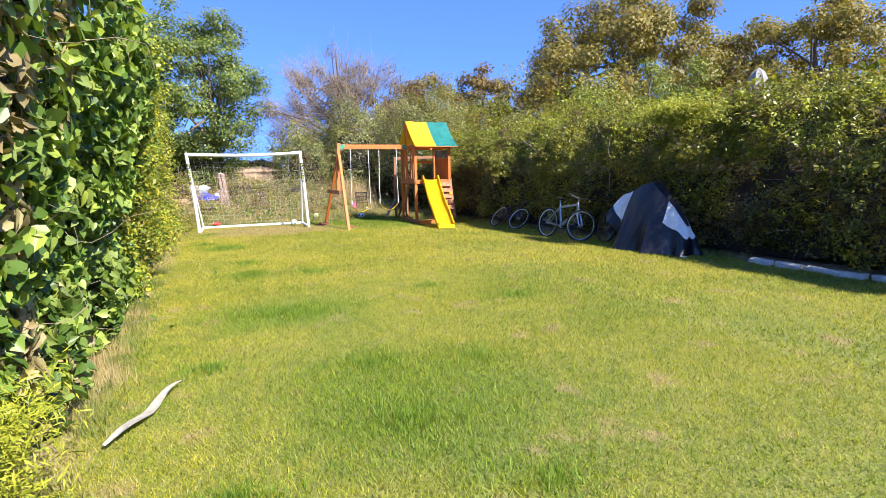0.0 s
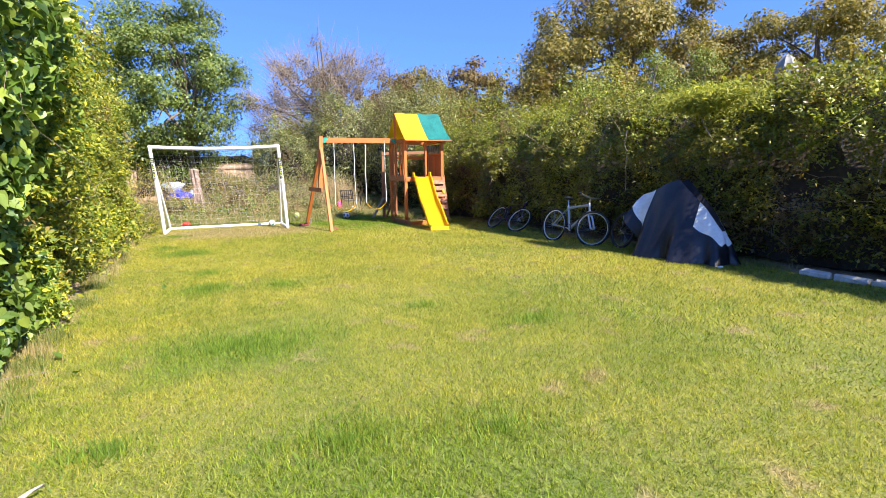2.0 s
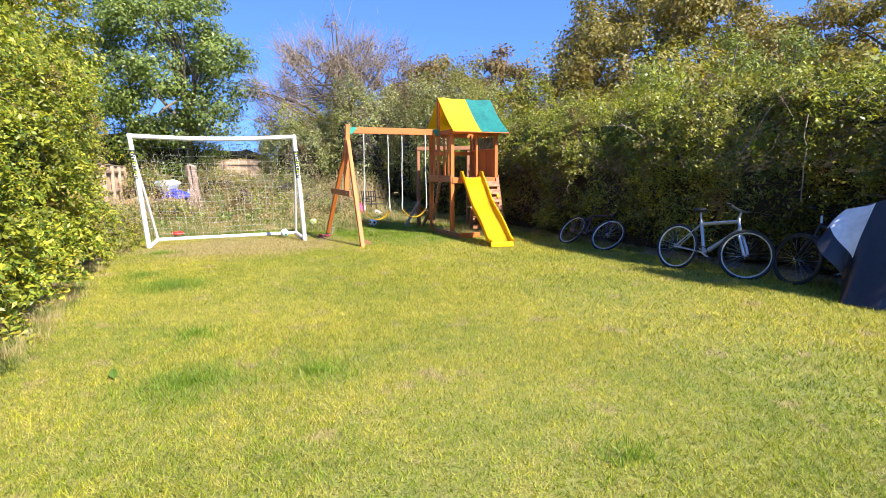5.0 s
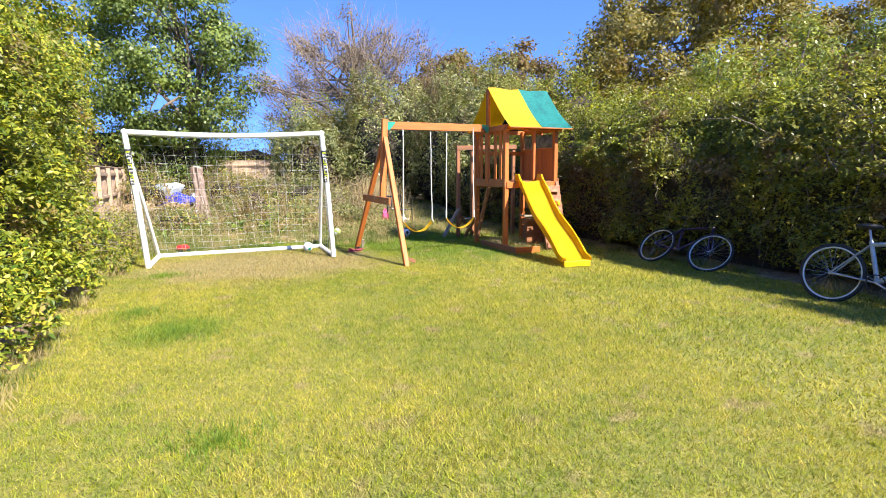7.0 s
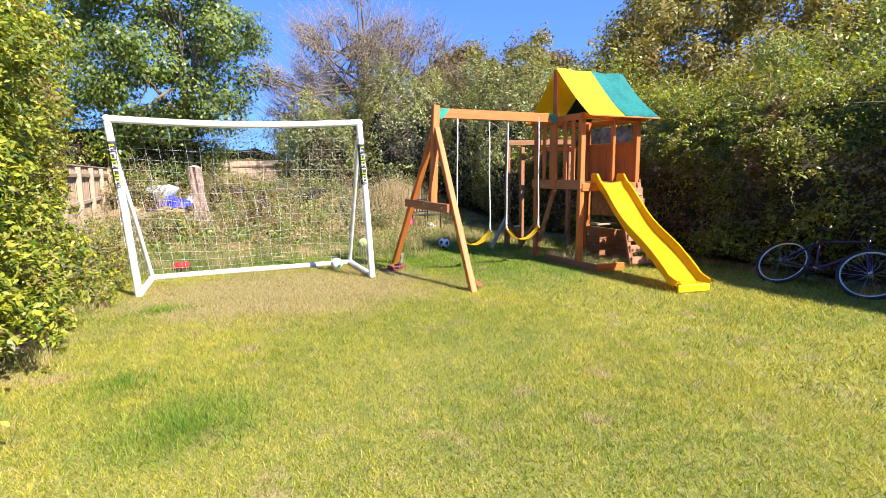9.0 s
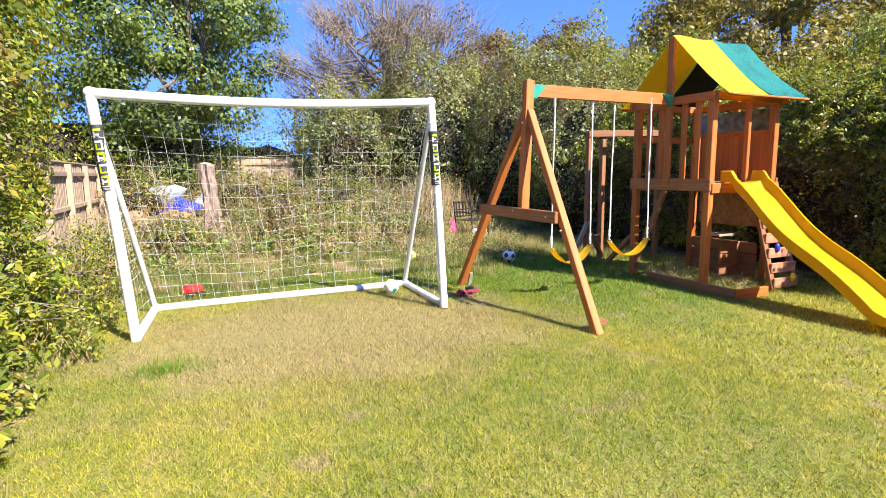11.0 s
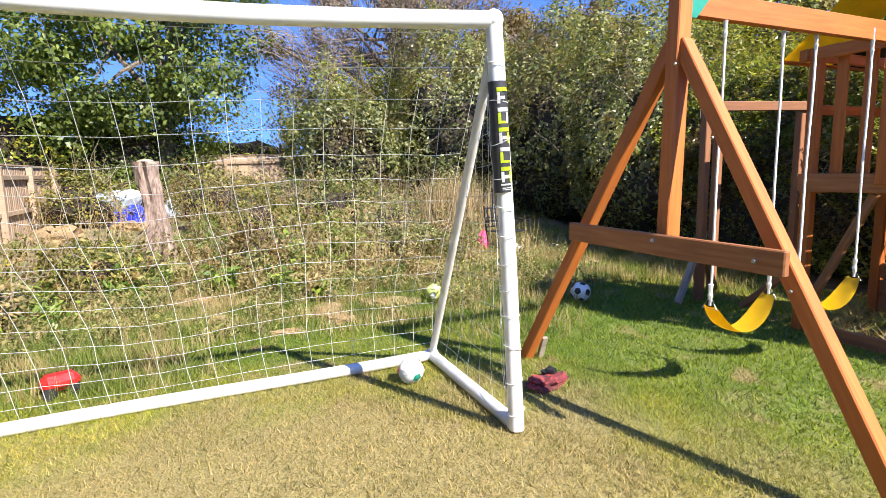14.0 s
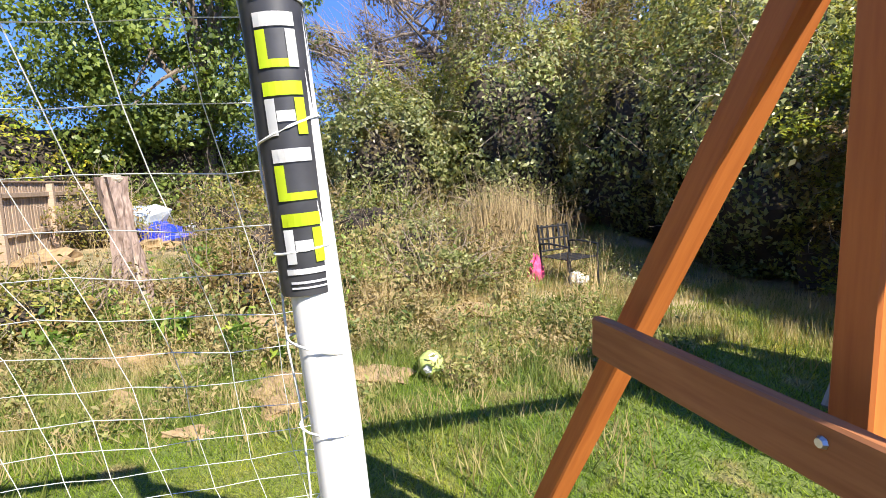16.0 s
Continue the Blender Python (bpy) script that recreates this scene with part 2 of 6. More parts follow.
TWIG = surface("pale_twigs", (0.2, 0.15, 0.11), (0.34, 0.27, 0.21), 20.0, 0.85, 0.3)
# near-black brown for hedge and shrub cores: shade between the leaves, put into colour
CORE_SHADE = surface("core_shade_brown", (0.022, 0.016, 0.012), (0.055, 0.04, 0.028), 14.0, 0.9, 0.5)
STONE = surface("pale_stone", (0.45, 0.42, 0.38), (0.66, 0.63, 0.58), 12.0, 0.85, 0.5)
SOIL = surface("sandy_soil", (0.24, 0.16, 0.08), (0.42, 0.29, 0.16), 14.0, 0.95, 0.7)
SHEET = surface("crumpled_clear_sheet", (0.26, 0.31, 0.38), (0.55, 0.61, 0.7), 9.0, 0.25, 0.3)
BLUE = surface("blue_tarpaulin", (0.012, 0.035, 0.5), (0.03, 0.07, 0.7), 9.0, 0.35, 0.3)
RED = surface("red_plastic", (0.62, 0.02, 0.025), (0.72, 0.035, 0.03), 9.0, 0.4, 0.05)
RAG = surface("red_black_cloth", (0.03, 0.02, 0.03), (0.4, 0.05, 0.05), 22.0, 0.8, 0.4)
PINK = surface("pink_cloth", (0.6, 0.05, 0.16), (0.7, 0.09, 0.24), 12.0, 0.7, 0.1)
GREYCLOTH = surface("grey_parasol_cloth", (0.2, 0.19, 0.18), (0.3, 0.29, 0.27), 14.0, 0.8, 0.2)
STRAW = surface("dry_straw", (0.33, 0.24, 0.12), (0.48, 0.36, 0.19), 20.0, 0.85, 0.2)
BRICKISH = surface("printed_rock_panel", (0.32, 0.1, 0.05), (0.52, 0.27, 0.17), 16.0, 0.7, 0.4, stain=(0.14, 0.06, 0.05))
SMOKED = surface("smoked_window", (0.03, 0.03, 0.03), (0.25, 0.25, 0.24), 7.0, 0.15, 0.1)

LAWN = grass_material("lawn_blades", (0.25, 0.32, 0.02), (0.61, 0.51, 0.062), (0.47, 0.35, 0.2))
TUFT = leafy("coarse_grass", [(0.09, 0.18, 0.02), (0.17, 0.28, 0.035), (0.28, 0.38, 0.05)], 0.42, 0.5, 0.2, 2.0)
ROUGH_GRASS = leafy("rough_grass", [(0.1, 0.16, 0.035), (0.17, 0.23, 0.05), (0.26, 0.28, 0.08)], 0.35, 0.6, 0.35, 1.2, (0.45, 0.35, 0.18), 0.16)
IVY = leafy("bindweed_leaves", [(0.055, 0.11, 0.022), (0.105, 0.19, 0.036), (0.18, 0.28, 0.055), (0.29, 0.38, 0.11), (0.4, 0.5, 0.08)], 0.4, 0.38, 0.35, 1.3)
VINE_DRY = leafy("withered_leaves", [(0.2, 0.15, 0.08), (0.33, 0.26, 0.14), (0.42, 0.37, 0.2)], 0.25, 0.8, 0.3, 2.0)
SPRAY = leafy("yellow_conifer_spray", [(0.2, 0.24, 0.02), (0.34, 0.36, 0.03), (0.46, 0.44, 0.05)], 0.3, 0.6, 0.3, 1.4)
SHRUB_L = leafy("yellow_green_shrub", [(0.07, 0.13, 0.016), (0.18, 0.25, 0.03), (0.36, 0.39, 0.05), (0.6, 0.52, 0.07)], 0.42, 0.45, 0.45, 0.9, (0.26, 0.17, 0.07), 0.05)
HEDGE_R = leafy("mixed_hedge", [(0.1, 0.12, 0.022), (0.19, 0.2, 0.036), (0.3, 0.3, 0.055), (0.48, 0.45, 0.12)], 0.42, 0.35, 0.6, 0.9, (0.2, 0.125, 0.06), 0.1)
# lit counterpart of the hedge leaves: sunshine put into a lighter, yellower colour
HEDGE_LIT = leafy("hedge_sunlit_tone", [(0.11, 0.145, 0.018), (0.22, 0.26, 0.03), (0.42, 0.42, 0.055)], 0.4, 0.4, 0.5, 0.8, (0.22, 0.16, 0.07), 0.03)
TREE_GREEN = leafy("deep_green_foliage", [(0.075, 0.12, 0.03), (0.17, 0.235, 0.055), (0.31, 0.37, 0.11)], 0.42, 0.4, 0.4, 0.5)
TREE_OLIVE = leafy("olive_autumn_foliage", [(0.13, 0.125, 0.03), (0.24, 0.21, 0.05), (0.36, 0.28, 0.08)], 0.38, 0.5, 0.4, 0.35, (0.22, 0.14, 0.055), 0.06)
TREE_RUST = leafy("russet_foliage", [(0.13, 0.09, 0.035), (0.24, 0.15, 0.06), (0.19, 0.17, 0.055)], 0.3, 0.6, 0.4, 0.5)
TREE_SPARSE = leafy("dull_mauve_leaves", [(0.15, 0.1, 0.075), (0.21, 0.15, 0.11), (0.14, 0.13, 0.06)], 0.3, 0.6, 0.3, 0.8)
BUSH_BACK = leafy("back_shrub_leaves", [(0.08, 0.11, 0.04), (0.19, 0.225, 0.085), (0.34, 0.36, 0.16), (0.5, 0.49, 0.28)], 0.42, 0.35, 0.45, 0.6, (0.17, 0.12, 0.06), 0.08)
WEED = leafy("weed_leaves", [(0.09, 0.14, 0.04), (0.17, 0.22, 0.065), (0.28, 0.31, 0.11), (0.42, 0.4, 0.17)], 0.4, 0.55, 0.45, 1.0, (0.42, 0.32, 0.17), 0.14)
BRAMBLE = leafy("bramble_leaves", [(0.08, 0.12, 0.03), (0.19, 0.22, 0.05), (0.35, 0.33, 0.09), (0.48, 0.41, 0.15)], 0.4, 0.5, 0.4, 1.6, (0.3, 0.19, 0.09), 0.1)
CONIFER = leafy("soft_conifer", [(0.12, 0.16, 0.03), (0.2, 0.25, 0.045), (0.28, 0.33, 0.07)], 0.25, 0.6, 0.35, 0.8)


# ---- mesh helpers ----
def thing(name, u, v, z=0.0, rx=0, ry=0, rz=0, label="", category="", group="", kind=""):
    """An Empty at the base of a thing, placed in garden metres."""
    ob = new(name)
    ob.empty_display_size = 0.1
    ob.matrix_basis = GM @ pose(u, v, z, rx, ry, rz)
    return tagged(ob, label, category, group, kind)


def part(name, bm, material, parent, label="", smooth=False):
    me = bpy.data.meshes.new(name)
    if smooth:
        for f in bm.faces:
            f.smooth = True
    bm.to_mesh(me)
    bm.free()
    if smooth:
        me.set_sharp_from_angle(angle=0.75)
    for mt in (material if isinstance(material, (list, tuple)) else (material,)):
        me.materials.append(mt)
    ob = new(name, me)
    ob.parent = parent
    if label:
        tagged(ob, label)
    return ob


def fast_mesh(name, verts, corners, material):
    """A mesh out of arrays: verts (n, 3) and faces with a fixed number of corners (m, k)."""
    me = bpy.data.meshes.new(name)
    m, k = corners.shape
    me.vertices.add(len(verts))
    me.vertices.foreach_set("co", np.ascontiguousarray(verts, dtype=np.float32).ravel())
    me.loops.add(m * k)
    me.loops.foreach_set("vertex_index", np.ascontiguousarray(corners, dtype=np.int32).ravel())
    me.polygons.add(m)
    me.polygons.foreach_set("loop_start", np.arange(0, m * k, k, dtype=np.int32))
    me.update(calc_edges=True)
    me.materials.append(material)
    return me


def mesh_part(name, me, parent, label=""):
    ob = new(name, me)
    ob.parent = parent
    if label:
        tagged(ob, label)
    return ob


def box(sx, sy, sz, c=(0, 0, 0), bevel=0.006, m=None):
    bm = bmesh.new()
    bmesh.ops.create_cube(bm, size=1, matrix=Matrix.Translation(c) @ (m or Matrix()) @ Matrix.Diagonal((sx, sy, sz, 1)))
    if bevel:
        bmesh.ops.bevel(bm, geom=bm.edges[:], offset=bevel, segments=1, affect="EDGES", profile=0.5)
    return bm


def beam(name, p0, p1, w, h, material, parent, label="", side=None, bevel=0.006):
    """A squared timber from p0 to p1 in its parent's frame; h lies along 'up', w across."""
    p0, p1 = Vector(p0), Vector(p1)
    d = (p1 - p0).normalized()
    ref = Vector(side) if side else (Vector((0, 0, 1)) if abs(d.z) < 0.9 else Vector((0, 1, 0)))
    y = ref.cross(d).normalized()
    z = d.cross(y)
    m = Matrix((d, y, z)).transposed().to_4x4()
    m.translation = p0
    L = (p1 - p0).length
    ob = part(name, box(L, w, h, (L / 2, 0, 0), bevel), material, parent, label)
    ob.matrix_basis = m
    return ob


def add_tube(bm, pts, r, n=8, closed=False, cap=True):
    """Sweeps a round section along pts into bm; r is one radius or one for each point."""
    pts = [Vector(p) for p in pts]
    k = len(pts)
    rs = r if isinstance(r, (list, tuple)) else [r] * k
    rings = []
    up = Vector((0.13, 0.21, 0.97))
    for i, p in enumerate(pts):
        a = pts[(i - 1) % k] if closed or i > 0 else p
        b = pts[(i + 1) % k] if closed or i < k - 1 else p
        d = (b - a).normalized() if (b - a).length > 1e-9 else Vector((0, 0, 1))
        if abs(d.dot(up)) > 0.95:
            up = Vector((0.97, 0.2, 0.13))
        x = d.cross(up).normalized()
        y = d.cross(x)
        up = -y if y.dot(up) < 0 else y
        rings.append([bm.verts.new(p + (x * math.cos(2 * math.pi * j / n) + y * math.sin(2 * math.pi * j / n)) * rs[i]) for j in range(n)])
    for i in range(k if closed else k - 1):
        A, B = rings[i], rings[(i + 1) % k]
        off = 0
        if closed and i == k - 1:
            off = min(range(n), key=lambda o: (A[0].co - B[o].co).length)
        for j in range(n):
            bm.faces.new((A[j], A[(j + 1) % n], B[(j + 1 + off) % n], B[(j + off) % n]))
    if cap and not closed and n > 2:
        bm.faces.new(rings[0][::-1])
        bm.faces.new(rings[-1])
    return bm


def tube(pts, r, n=8, closed=False):
    bm = add_tube(bmesh.new(), pts, r, n, closed)
    bmesh.ops.recalc_face_normals(bm, faces=bm.faces[:])
    return bm


def ring_pts(r, n=28, axis="y", c=(0, 0, 0)):
    out = []
    for i in range(n):
        a = 2 * math.pi * i / n
        p = {"x": (0, r * math.cos(a), r * math.sin(a)), "y": (r * math.cos(a), 0, r * math.sin(a)), "z": (r * math.cos(a), r * math.sin(a), 0)}[axis]
        out.append(Vector(p) + Vector(c))
    return out


def wob(p, scale, seed=0):
    """Cheap smooth noise from a few sines, about -1 to 1; p is (n, 3)."""
    r = np.random.default_rng(seed)
    out = np.zeros(len(p))
    for k in range(6):
        d = r.normal(size=3)
        d *= (0.7 + 0.5 * k) / (np.linalg.norm(d) * scale)
        out += np.sin(p @ d * 2.2 + r.uniform(0, 6.28)) / (1 + 0.35 * k)
    return out / 2.2


def leaf_blades(centres, normals, length, aspect, spread, seed, hang=0.0, lobes=False):
    """Kite-shaped folded leaves, or broader heart-shaped ones of two halves folded along the midrib, at the given places."""
    r = np.random.default_rng(seed)
    n = len(centres)
    N = normals + r.normal(size=(n, 3)) * spread
    N /= np.linalg.norm(N, axis=1, keepdims=True) + 1e-9
    T = r.normal(size=(n, 3))
    T[:, 2] -= hang
    T -= N * np.sum(T * N, axis=1, keepdims=True)
    T /= np.linalg.norm(T, axis=1, keepdims=True) + 1e-9
    B = np.cross(N, T)
    L = (length * r.uniform(0.6, 1.25, n))[:, None]
    W = L * aspect * r.uniform(0.8, 1.2, n)[:, None]
    fold = L * r.uniform(0.02, 0.16, n)[:, None]
    curl = L * r.uniform(-0.05, 0.2, n)[:, None]
    if not lobes:
        v = np.stack([centres - T * L * 0.5, centres + B * W * 0.5 + N * fold - T * L * 0.08, centres + T * L * 0.5 - N * curl, centres - B * W * 0.5 + N * fold - T * L * 0.08], axis=1)
        k = 4
    else:
        side = [(-0.5, 0.26), (-0.3, 0.5), (0.02, 0.42), (0.3, 0.18)]
        v = np.stack([centres - T * L * 0.36, *(centres + T * L * a + B * W * b + N * fold * b * 3 for a, b in side), centres + T * L * 0.55 - N * curl,
                      *(centres + T * L * a - B * W * b + N * fold * b * 3 for a, b in side[::-1])], axis=1)
        o = np.arange(n)[:, None] * 10
        halves = np.concatenate([o + np.array([[0, 1, 2, 3, 4, 5]]), o + np.array([[0, 5, 6, 7, 8, 9]])])
        return v.reshape(-1, 3), halves
    return v.reshape(-1, 3), np.arange(n * k).reshape(n, k)


def leaf_part(name, parent, material, centres, normals, length, aspect=0.55, spread=0.7, seed=1, hang=0.3, lobes=False, label=""):
    v, f = leaf_blades(np.asarray(centres), np.asarray(normals), length, aspect, spread, seed, hang, lobes)
    return mesh_part(name, fast_mesh(name, v, f, material), parent, label)


def strands(starts, ends, width, seed=0, bow=0.3):
    """Slim three-cornered blades from starts to ends."""
    r = np.random.default_rng(seed)
    n = len(starts)
    side = r.normal(size=(n, 3))
    side[:, 2] *= 0.15
    side /= np.linalg.norm(side, axis=1, keepdims=True)
    w = (width * r.uniform(0.6, 1.3, n))[:, None] * 0.5
    v = np.stack([starts - side * w, starts + side * w, ends], axis=1).reshape(-1, 3)
    return v, np.arange(n * 3).reshape(n, 3)


def sticks(name, parent, material, segs, label=""):
    """Many thin twigs as three-sided tapered prisms in one mesh; segs: (p0, p1, r0, r1) rows."""
    a = np.array([s[0] for s in segs], float)
    b = np.array([s[1] for s in segs], float)
    ra = np.array([s[2] for s in segs], float)[:, None]
    rb = np.array([s[3] for s in segs], float)[:, None]
    d = b - a
    d /= np.linalg.norm(d, axis=1, keepdims=True) + 1e-9
    ref = np.where(np.abs(d[:, 2:3]) > 0.9, np.array([[1.0, 0, 0]]), np.array([[0, 0, 1.0]]))
    x = np.cross(d, ref)
    x /= np.linalg.norm(x, axis=1, keepdims=True)
    y = np.cross(d, x)
    vs = []
    for base, rad in ((a, ra), (b, rb)):
        for k in range(3):
            t = 2 * math.pi * k / 3
            vs.append(base + (x * math.cos(t) + y * math.sin(t)) * rad)
    v = np.stack(vs, axis=1).reshape(-1, 3)
    o = np.arange(len(segs))[:, None] * 6
    f = np.concatenate([o + np.array([[k, (k + 1) % 3, 3 + (k + 1) % 3, 3 + k]]) for k in range(3)])
    return tagged(mesh_part(name, fast_mesh(name, v, f, material), parent, label), kind="stuff")


# ---- ground and lawn ----
def smooth01(x, a, b):
    t = np.clip((x - a) / (b - a), 0, 1)
    return t * t * (3 - 2 * t)


def ground_z(u, v):
    u, v = np.asarray(u, float), np.asarray(v, float)
    rise = 0.42 * smooth01(v, 20.6, 25.5) * (1 - smooth01(v, 60, 120))
    bumps = 0.10 * smooth01(v, 20.3, 22) * (np.sin(u * 2.1 + v * 1.3) * np.sin(v * 1.7 - u * 0.6)) * (1 - smooth01(v, 30, 40))
    lawn = 0.012 * np.sin(u * 1.1 + 0.4) * np.sin(v * 0.8 + 1.0)
    return rise + bumps + lawn


def axis_steps(lo, hi, fine_lo, fine_hi, fine):
    inner = np.arange(fine_lo, fine_hi + 1e-6, fine)
    left = fine_lo - np.geomspace(1, fine_lo - lo + 1, 14)[1:] + 1
    right = fine_hi + np.geomspace(1, hi - fine_hi + 1, 14)[1:] - 1
    return np.concatenate([left[::-1], inner, right])


gu, gv = axis_steps(-600, 600, -3, 11, 0.25), axis_steps(-600, 900, -5, 34, 0.25)
GU, GV = np.meshgrid(gu, gv, indexing="ij")
gverts = np.stack([GU, GV, ground_z(GU, GV)], axis=-1).reshape(-1, 3)
gi = np.arange(len(gu) * len(gv)).reshape(len(gu), len(gv))
gf = np.stack([gi[:-1, :-1], gi[1:, :-1], gi[1:, 1:], gi[:-1, 1:]], axis=-1).reshape(-1, 4)
ground = new("ground", fast_mesh("ground", gverts, gf, ground_material()))
ground.matrix_basis = GM
tagged(ground, "garden ground of turf, sandy soil and rough earth", "ground", kind="structure")


def lawn_blades(name, n, u0, u1, v0, v1, height, width, material, seed, keep=None, label=""):
    r = np.random.default_rng(seed)
    u, v = r.uniform(u0, u1, n), r.uniform(v0, v1, n)
    if keep is not None:
        ok = keep(u, v, r)
        u, v = u[ok], v[ok]
    n = len(u)
    p = np.stack([u, v, ground_z(u, v) - 0.004], axis=1)
    lush = 0.85 + 0.2 * wob(p, 1.1, 3)
    h = height * np.clip(lush, 0.65, 1.2) * r.uniform(0.55, 1.35, n)
    lean = r.normal(size=(n, 2)) * 0.65 * h[:, None]
    e = p + np.stack([lean[:, 0], lean[:, 1], h], axis=1)
    vv, ff = strands(p, e, width, seed)
    ob = new(name, fast_mesh(name, vv, ff, material))
    ob.matrix_basis = GM
    return tagged(ob, label, "grass", kind="stuff")


def lawn_keep(u, v, r):
    left = -0.56 + 0.13 * np.sin(v * 1.7) + 0.08 * np.sin(v * 4.3) + r.normal(0, 0.05, len(u))
    right = 8.15 + 0.1 * np.sin(v * 2.0) + r.normal(0, 0.06, len(u))
    bed = (u > 6.3) & (u < 7.5) & (v > 15.3) & (v < 17.2)
    worn = ((u - 1.75) / 1.8) ** 2 + ((v - 16.0) / 1.2) ** 2 + 0.4 * np.sin(u * 5 + v * 3)
    thin = np.where(worn < 1, 0.55, 1.0)
    return (u > left) & (u < right) & ~bed & (r.uniform(0, 1, len(u)) < thin)


lawn_blades("lawn_grass", 760000, -0.7, 4.4, 1.2, 20.4, 0.036, 0.0062, LAWN, 11, lawn_keep, "short mown yellow-green lawn grass with dry straw patches")
lawn_blades("lawn_grass", 220000, 4.4, 8.4, 0.5, 20.5, 0.04, 0.011, LAWN, 12, lawn_keep, "short mown yellow-green lawn grass beside the hedge")

lawn_blades("lawn_grass", 60000, -0.7, 8.3, -3.0, 1.2, 0.045, 0.014, LAWN, 13, lawn_keep, "short mown lawn grass at the start of the garden")

tuft_rows = []
for cu, cv, ru, rv in ((1.0, 6.1, 0.75, 0.42), (1.38, 4.1, 0.42, 0.3), (1.3, 3.05, 0.5, 0.55), (2.2, 3.85, 0.3, 0.2), (1.73, 2.1, 0.28, 0.2), (0.22, 4.55, 0.3, 0.2), (0.82, 8.67, 0.42, 0.3), (1.7, 8.5, 0.35, 0.22),
                       (0.6, 12.45, 0.42, 0.42), (0.2, 13.4, 0.3, 0.3), (3.6, 5.6, 0.4, 0.22), (0.9, 9.9, 0.3, 0.25), (2.9, 6.6, 0.25, 0.16), (0.3, 2.6, 0.3, 0.2), (0.35, 15.6, 0.35, 0.2)):
    k = int(8000 * ru * rv)
    a, q = rng.uniform(0, 6.28, k), np.abs(rng.normal(0, 0.75, k)) ** 0.85
    q *= 1 + 0.3 * np.sin(a * 3 + cu * 7) + 0.2 * np.sin(a * 5 + cv * 5)
    tuft_rows.append(np.stack([cu + ru * q * np.cos(a), cv + rv * q * np.sin(a)], axis=1))
tp = np.concatenate(tuft_rows)
tp = np.stack([tp[:, 0], tp[:, 1], ground_z(tp[:, 0], tp[:, 1])], axis=1)
te = tp + np.stack([rng.normal(0, 0.03, len(tp)), rng.normal(0, 0.03, len(tp)), rng.uniform(0.04, 0.085, len(tp))], axis=1)
tv, tf = strands(tp, te, 0.0065, 4)
tufts = new("coarse_grass_tufts", fast_mesh("coarse_grass_tufts", tv, tf, TUFT))
tufts.matrix_basis = GM
tagged(tufts, "darker tufts of long coarse grass in the lawn", "grass", kind="stuff")

# rough grass towards the back and along both borders
k = 120000
ru_, rv_ = rng.uniform(-1.2, 8.4, k), rng.uniform(17.6, 24.5, k)
ok = rng.uniform(0, 1, k) < smooth01(rv_ + 0.5 * np.sin(ru_ * 1.9), 17.8, 19.2) * (0.35 + 0.65 * (np.sin(ru_ * 2.7 + rv_) * np.sin(rv_ * 2.1) > -0.3))
rp = np.stack([ru_, rv_, ground_z(ru_, rv_)], axis=1)[ok]
re_ = rp + np.stack([rng.normal(0, 0.05, len(rp)), rng.normal(0, 0.05, len(rp)), rng.uniform(0.05, 0.2, len(rp))], axis=1)
v_, f_ = strands(rp, re_, 0.008, 5)
rough = new("rough_grass", fast_mesh("rough_grass", v_, f_, ROUGH_GRASS))
rough.matrix_basis = GM
tagged(rough, "unmown rough grass at the edge of the weeds", "grass", kind="stuff")
k = 26000
side = rng.uniform(0, 1, k) < 0.5
bu = np.where(side, rng.normal(-0.5, 0.1, k), rng.normal(8.2, 0.12, k))
bv = rng.uniform(1.0, 19.0, k)
bp = np.stack([bu, bv, ground_z(bu, bv)], axis=1)
bp = bp[(wob(bp, 0.9, 8) > -0.1)]
be = bp + np.stack([rng.normal(0, 0.04, len(bp)), rng.normal(0, 0.04, len(bp)), rng.uniform(0.04, 0.15, len(bp))], axis=1)
v_, f_ = strands(bp, be, 0.007, 6)
border = new("border_grass", fast_mesh("border_grass", v_, f_, ROUGH_GRASS))
border.matrix_basis = GM
tagged(border, "longer grass left along the hedge feet", "grass", kind="stuff")


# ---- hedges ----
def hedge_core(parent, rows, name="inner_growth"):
    """Dark core of a hedge, coloured as the shade behind its leaves: a bumpy closed body through cross-sections (v,
    u_face, u_back, top).
    """
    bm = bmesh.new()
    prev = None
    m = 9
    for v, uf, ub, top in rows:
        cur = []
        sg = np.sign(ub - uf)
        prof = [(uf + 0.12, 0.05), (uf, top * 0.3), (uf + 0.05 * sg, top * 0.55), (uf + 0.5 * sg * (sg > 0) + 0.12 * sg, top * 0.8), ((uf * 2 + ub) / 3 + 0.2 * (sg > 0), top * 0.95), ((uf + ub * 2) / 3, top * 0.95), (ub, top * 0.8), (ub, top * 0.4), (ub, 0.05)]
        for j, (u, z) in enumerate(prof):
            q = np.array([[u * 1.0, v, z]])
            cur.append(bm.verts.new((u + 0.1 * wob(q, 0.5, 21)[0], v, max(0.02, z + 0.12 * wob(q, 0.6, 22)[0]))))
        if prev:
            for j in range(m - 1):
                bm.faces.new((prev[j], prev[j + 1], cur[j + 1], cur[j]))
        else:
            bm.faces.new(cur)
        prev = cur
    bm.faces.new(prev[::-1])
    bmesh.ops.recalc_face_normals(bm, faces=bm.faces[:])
    return part(name, bm, CORE_SHADE, parent, "dark inner body, coloured as the shade between leaves")


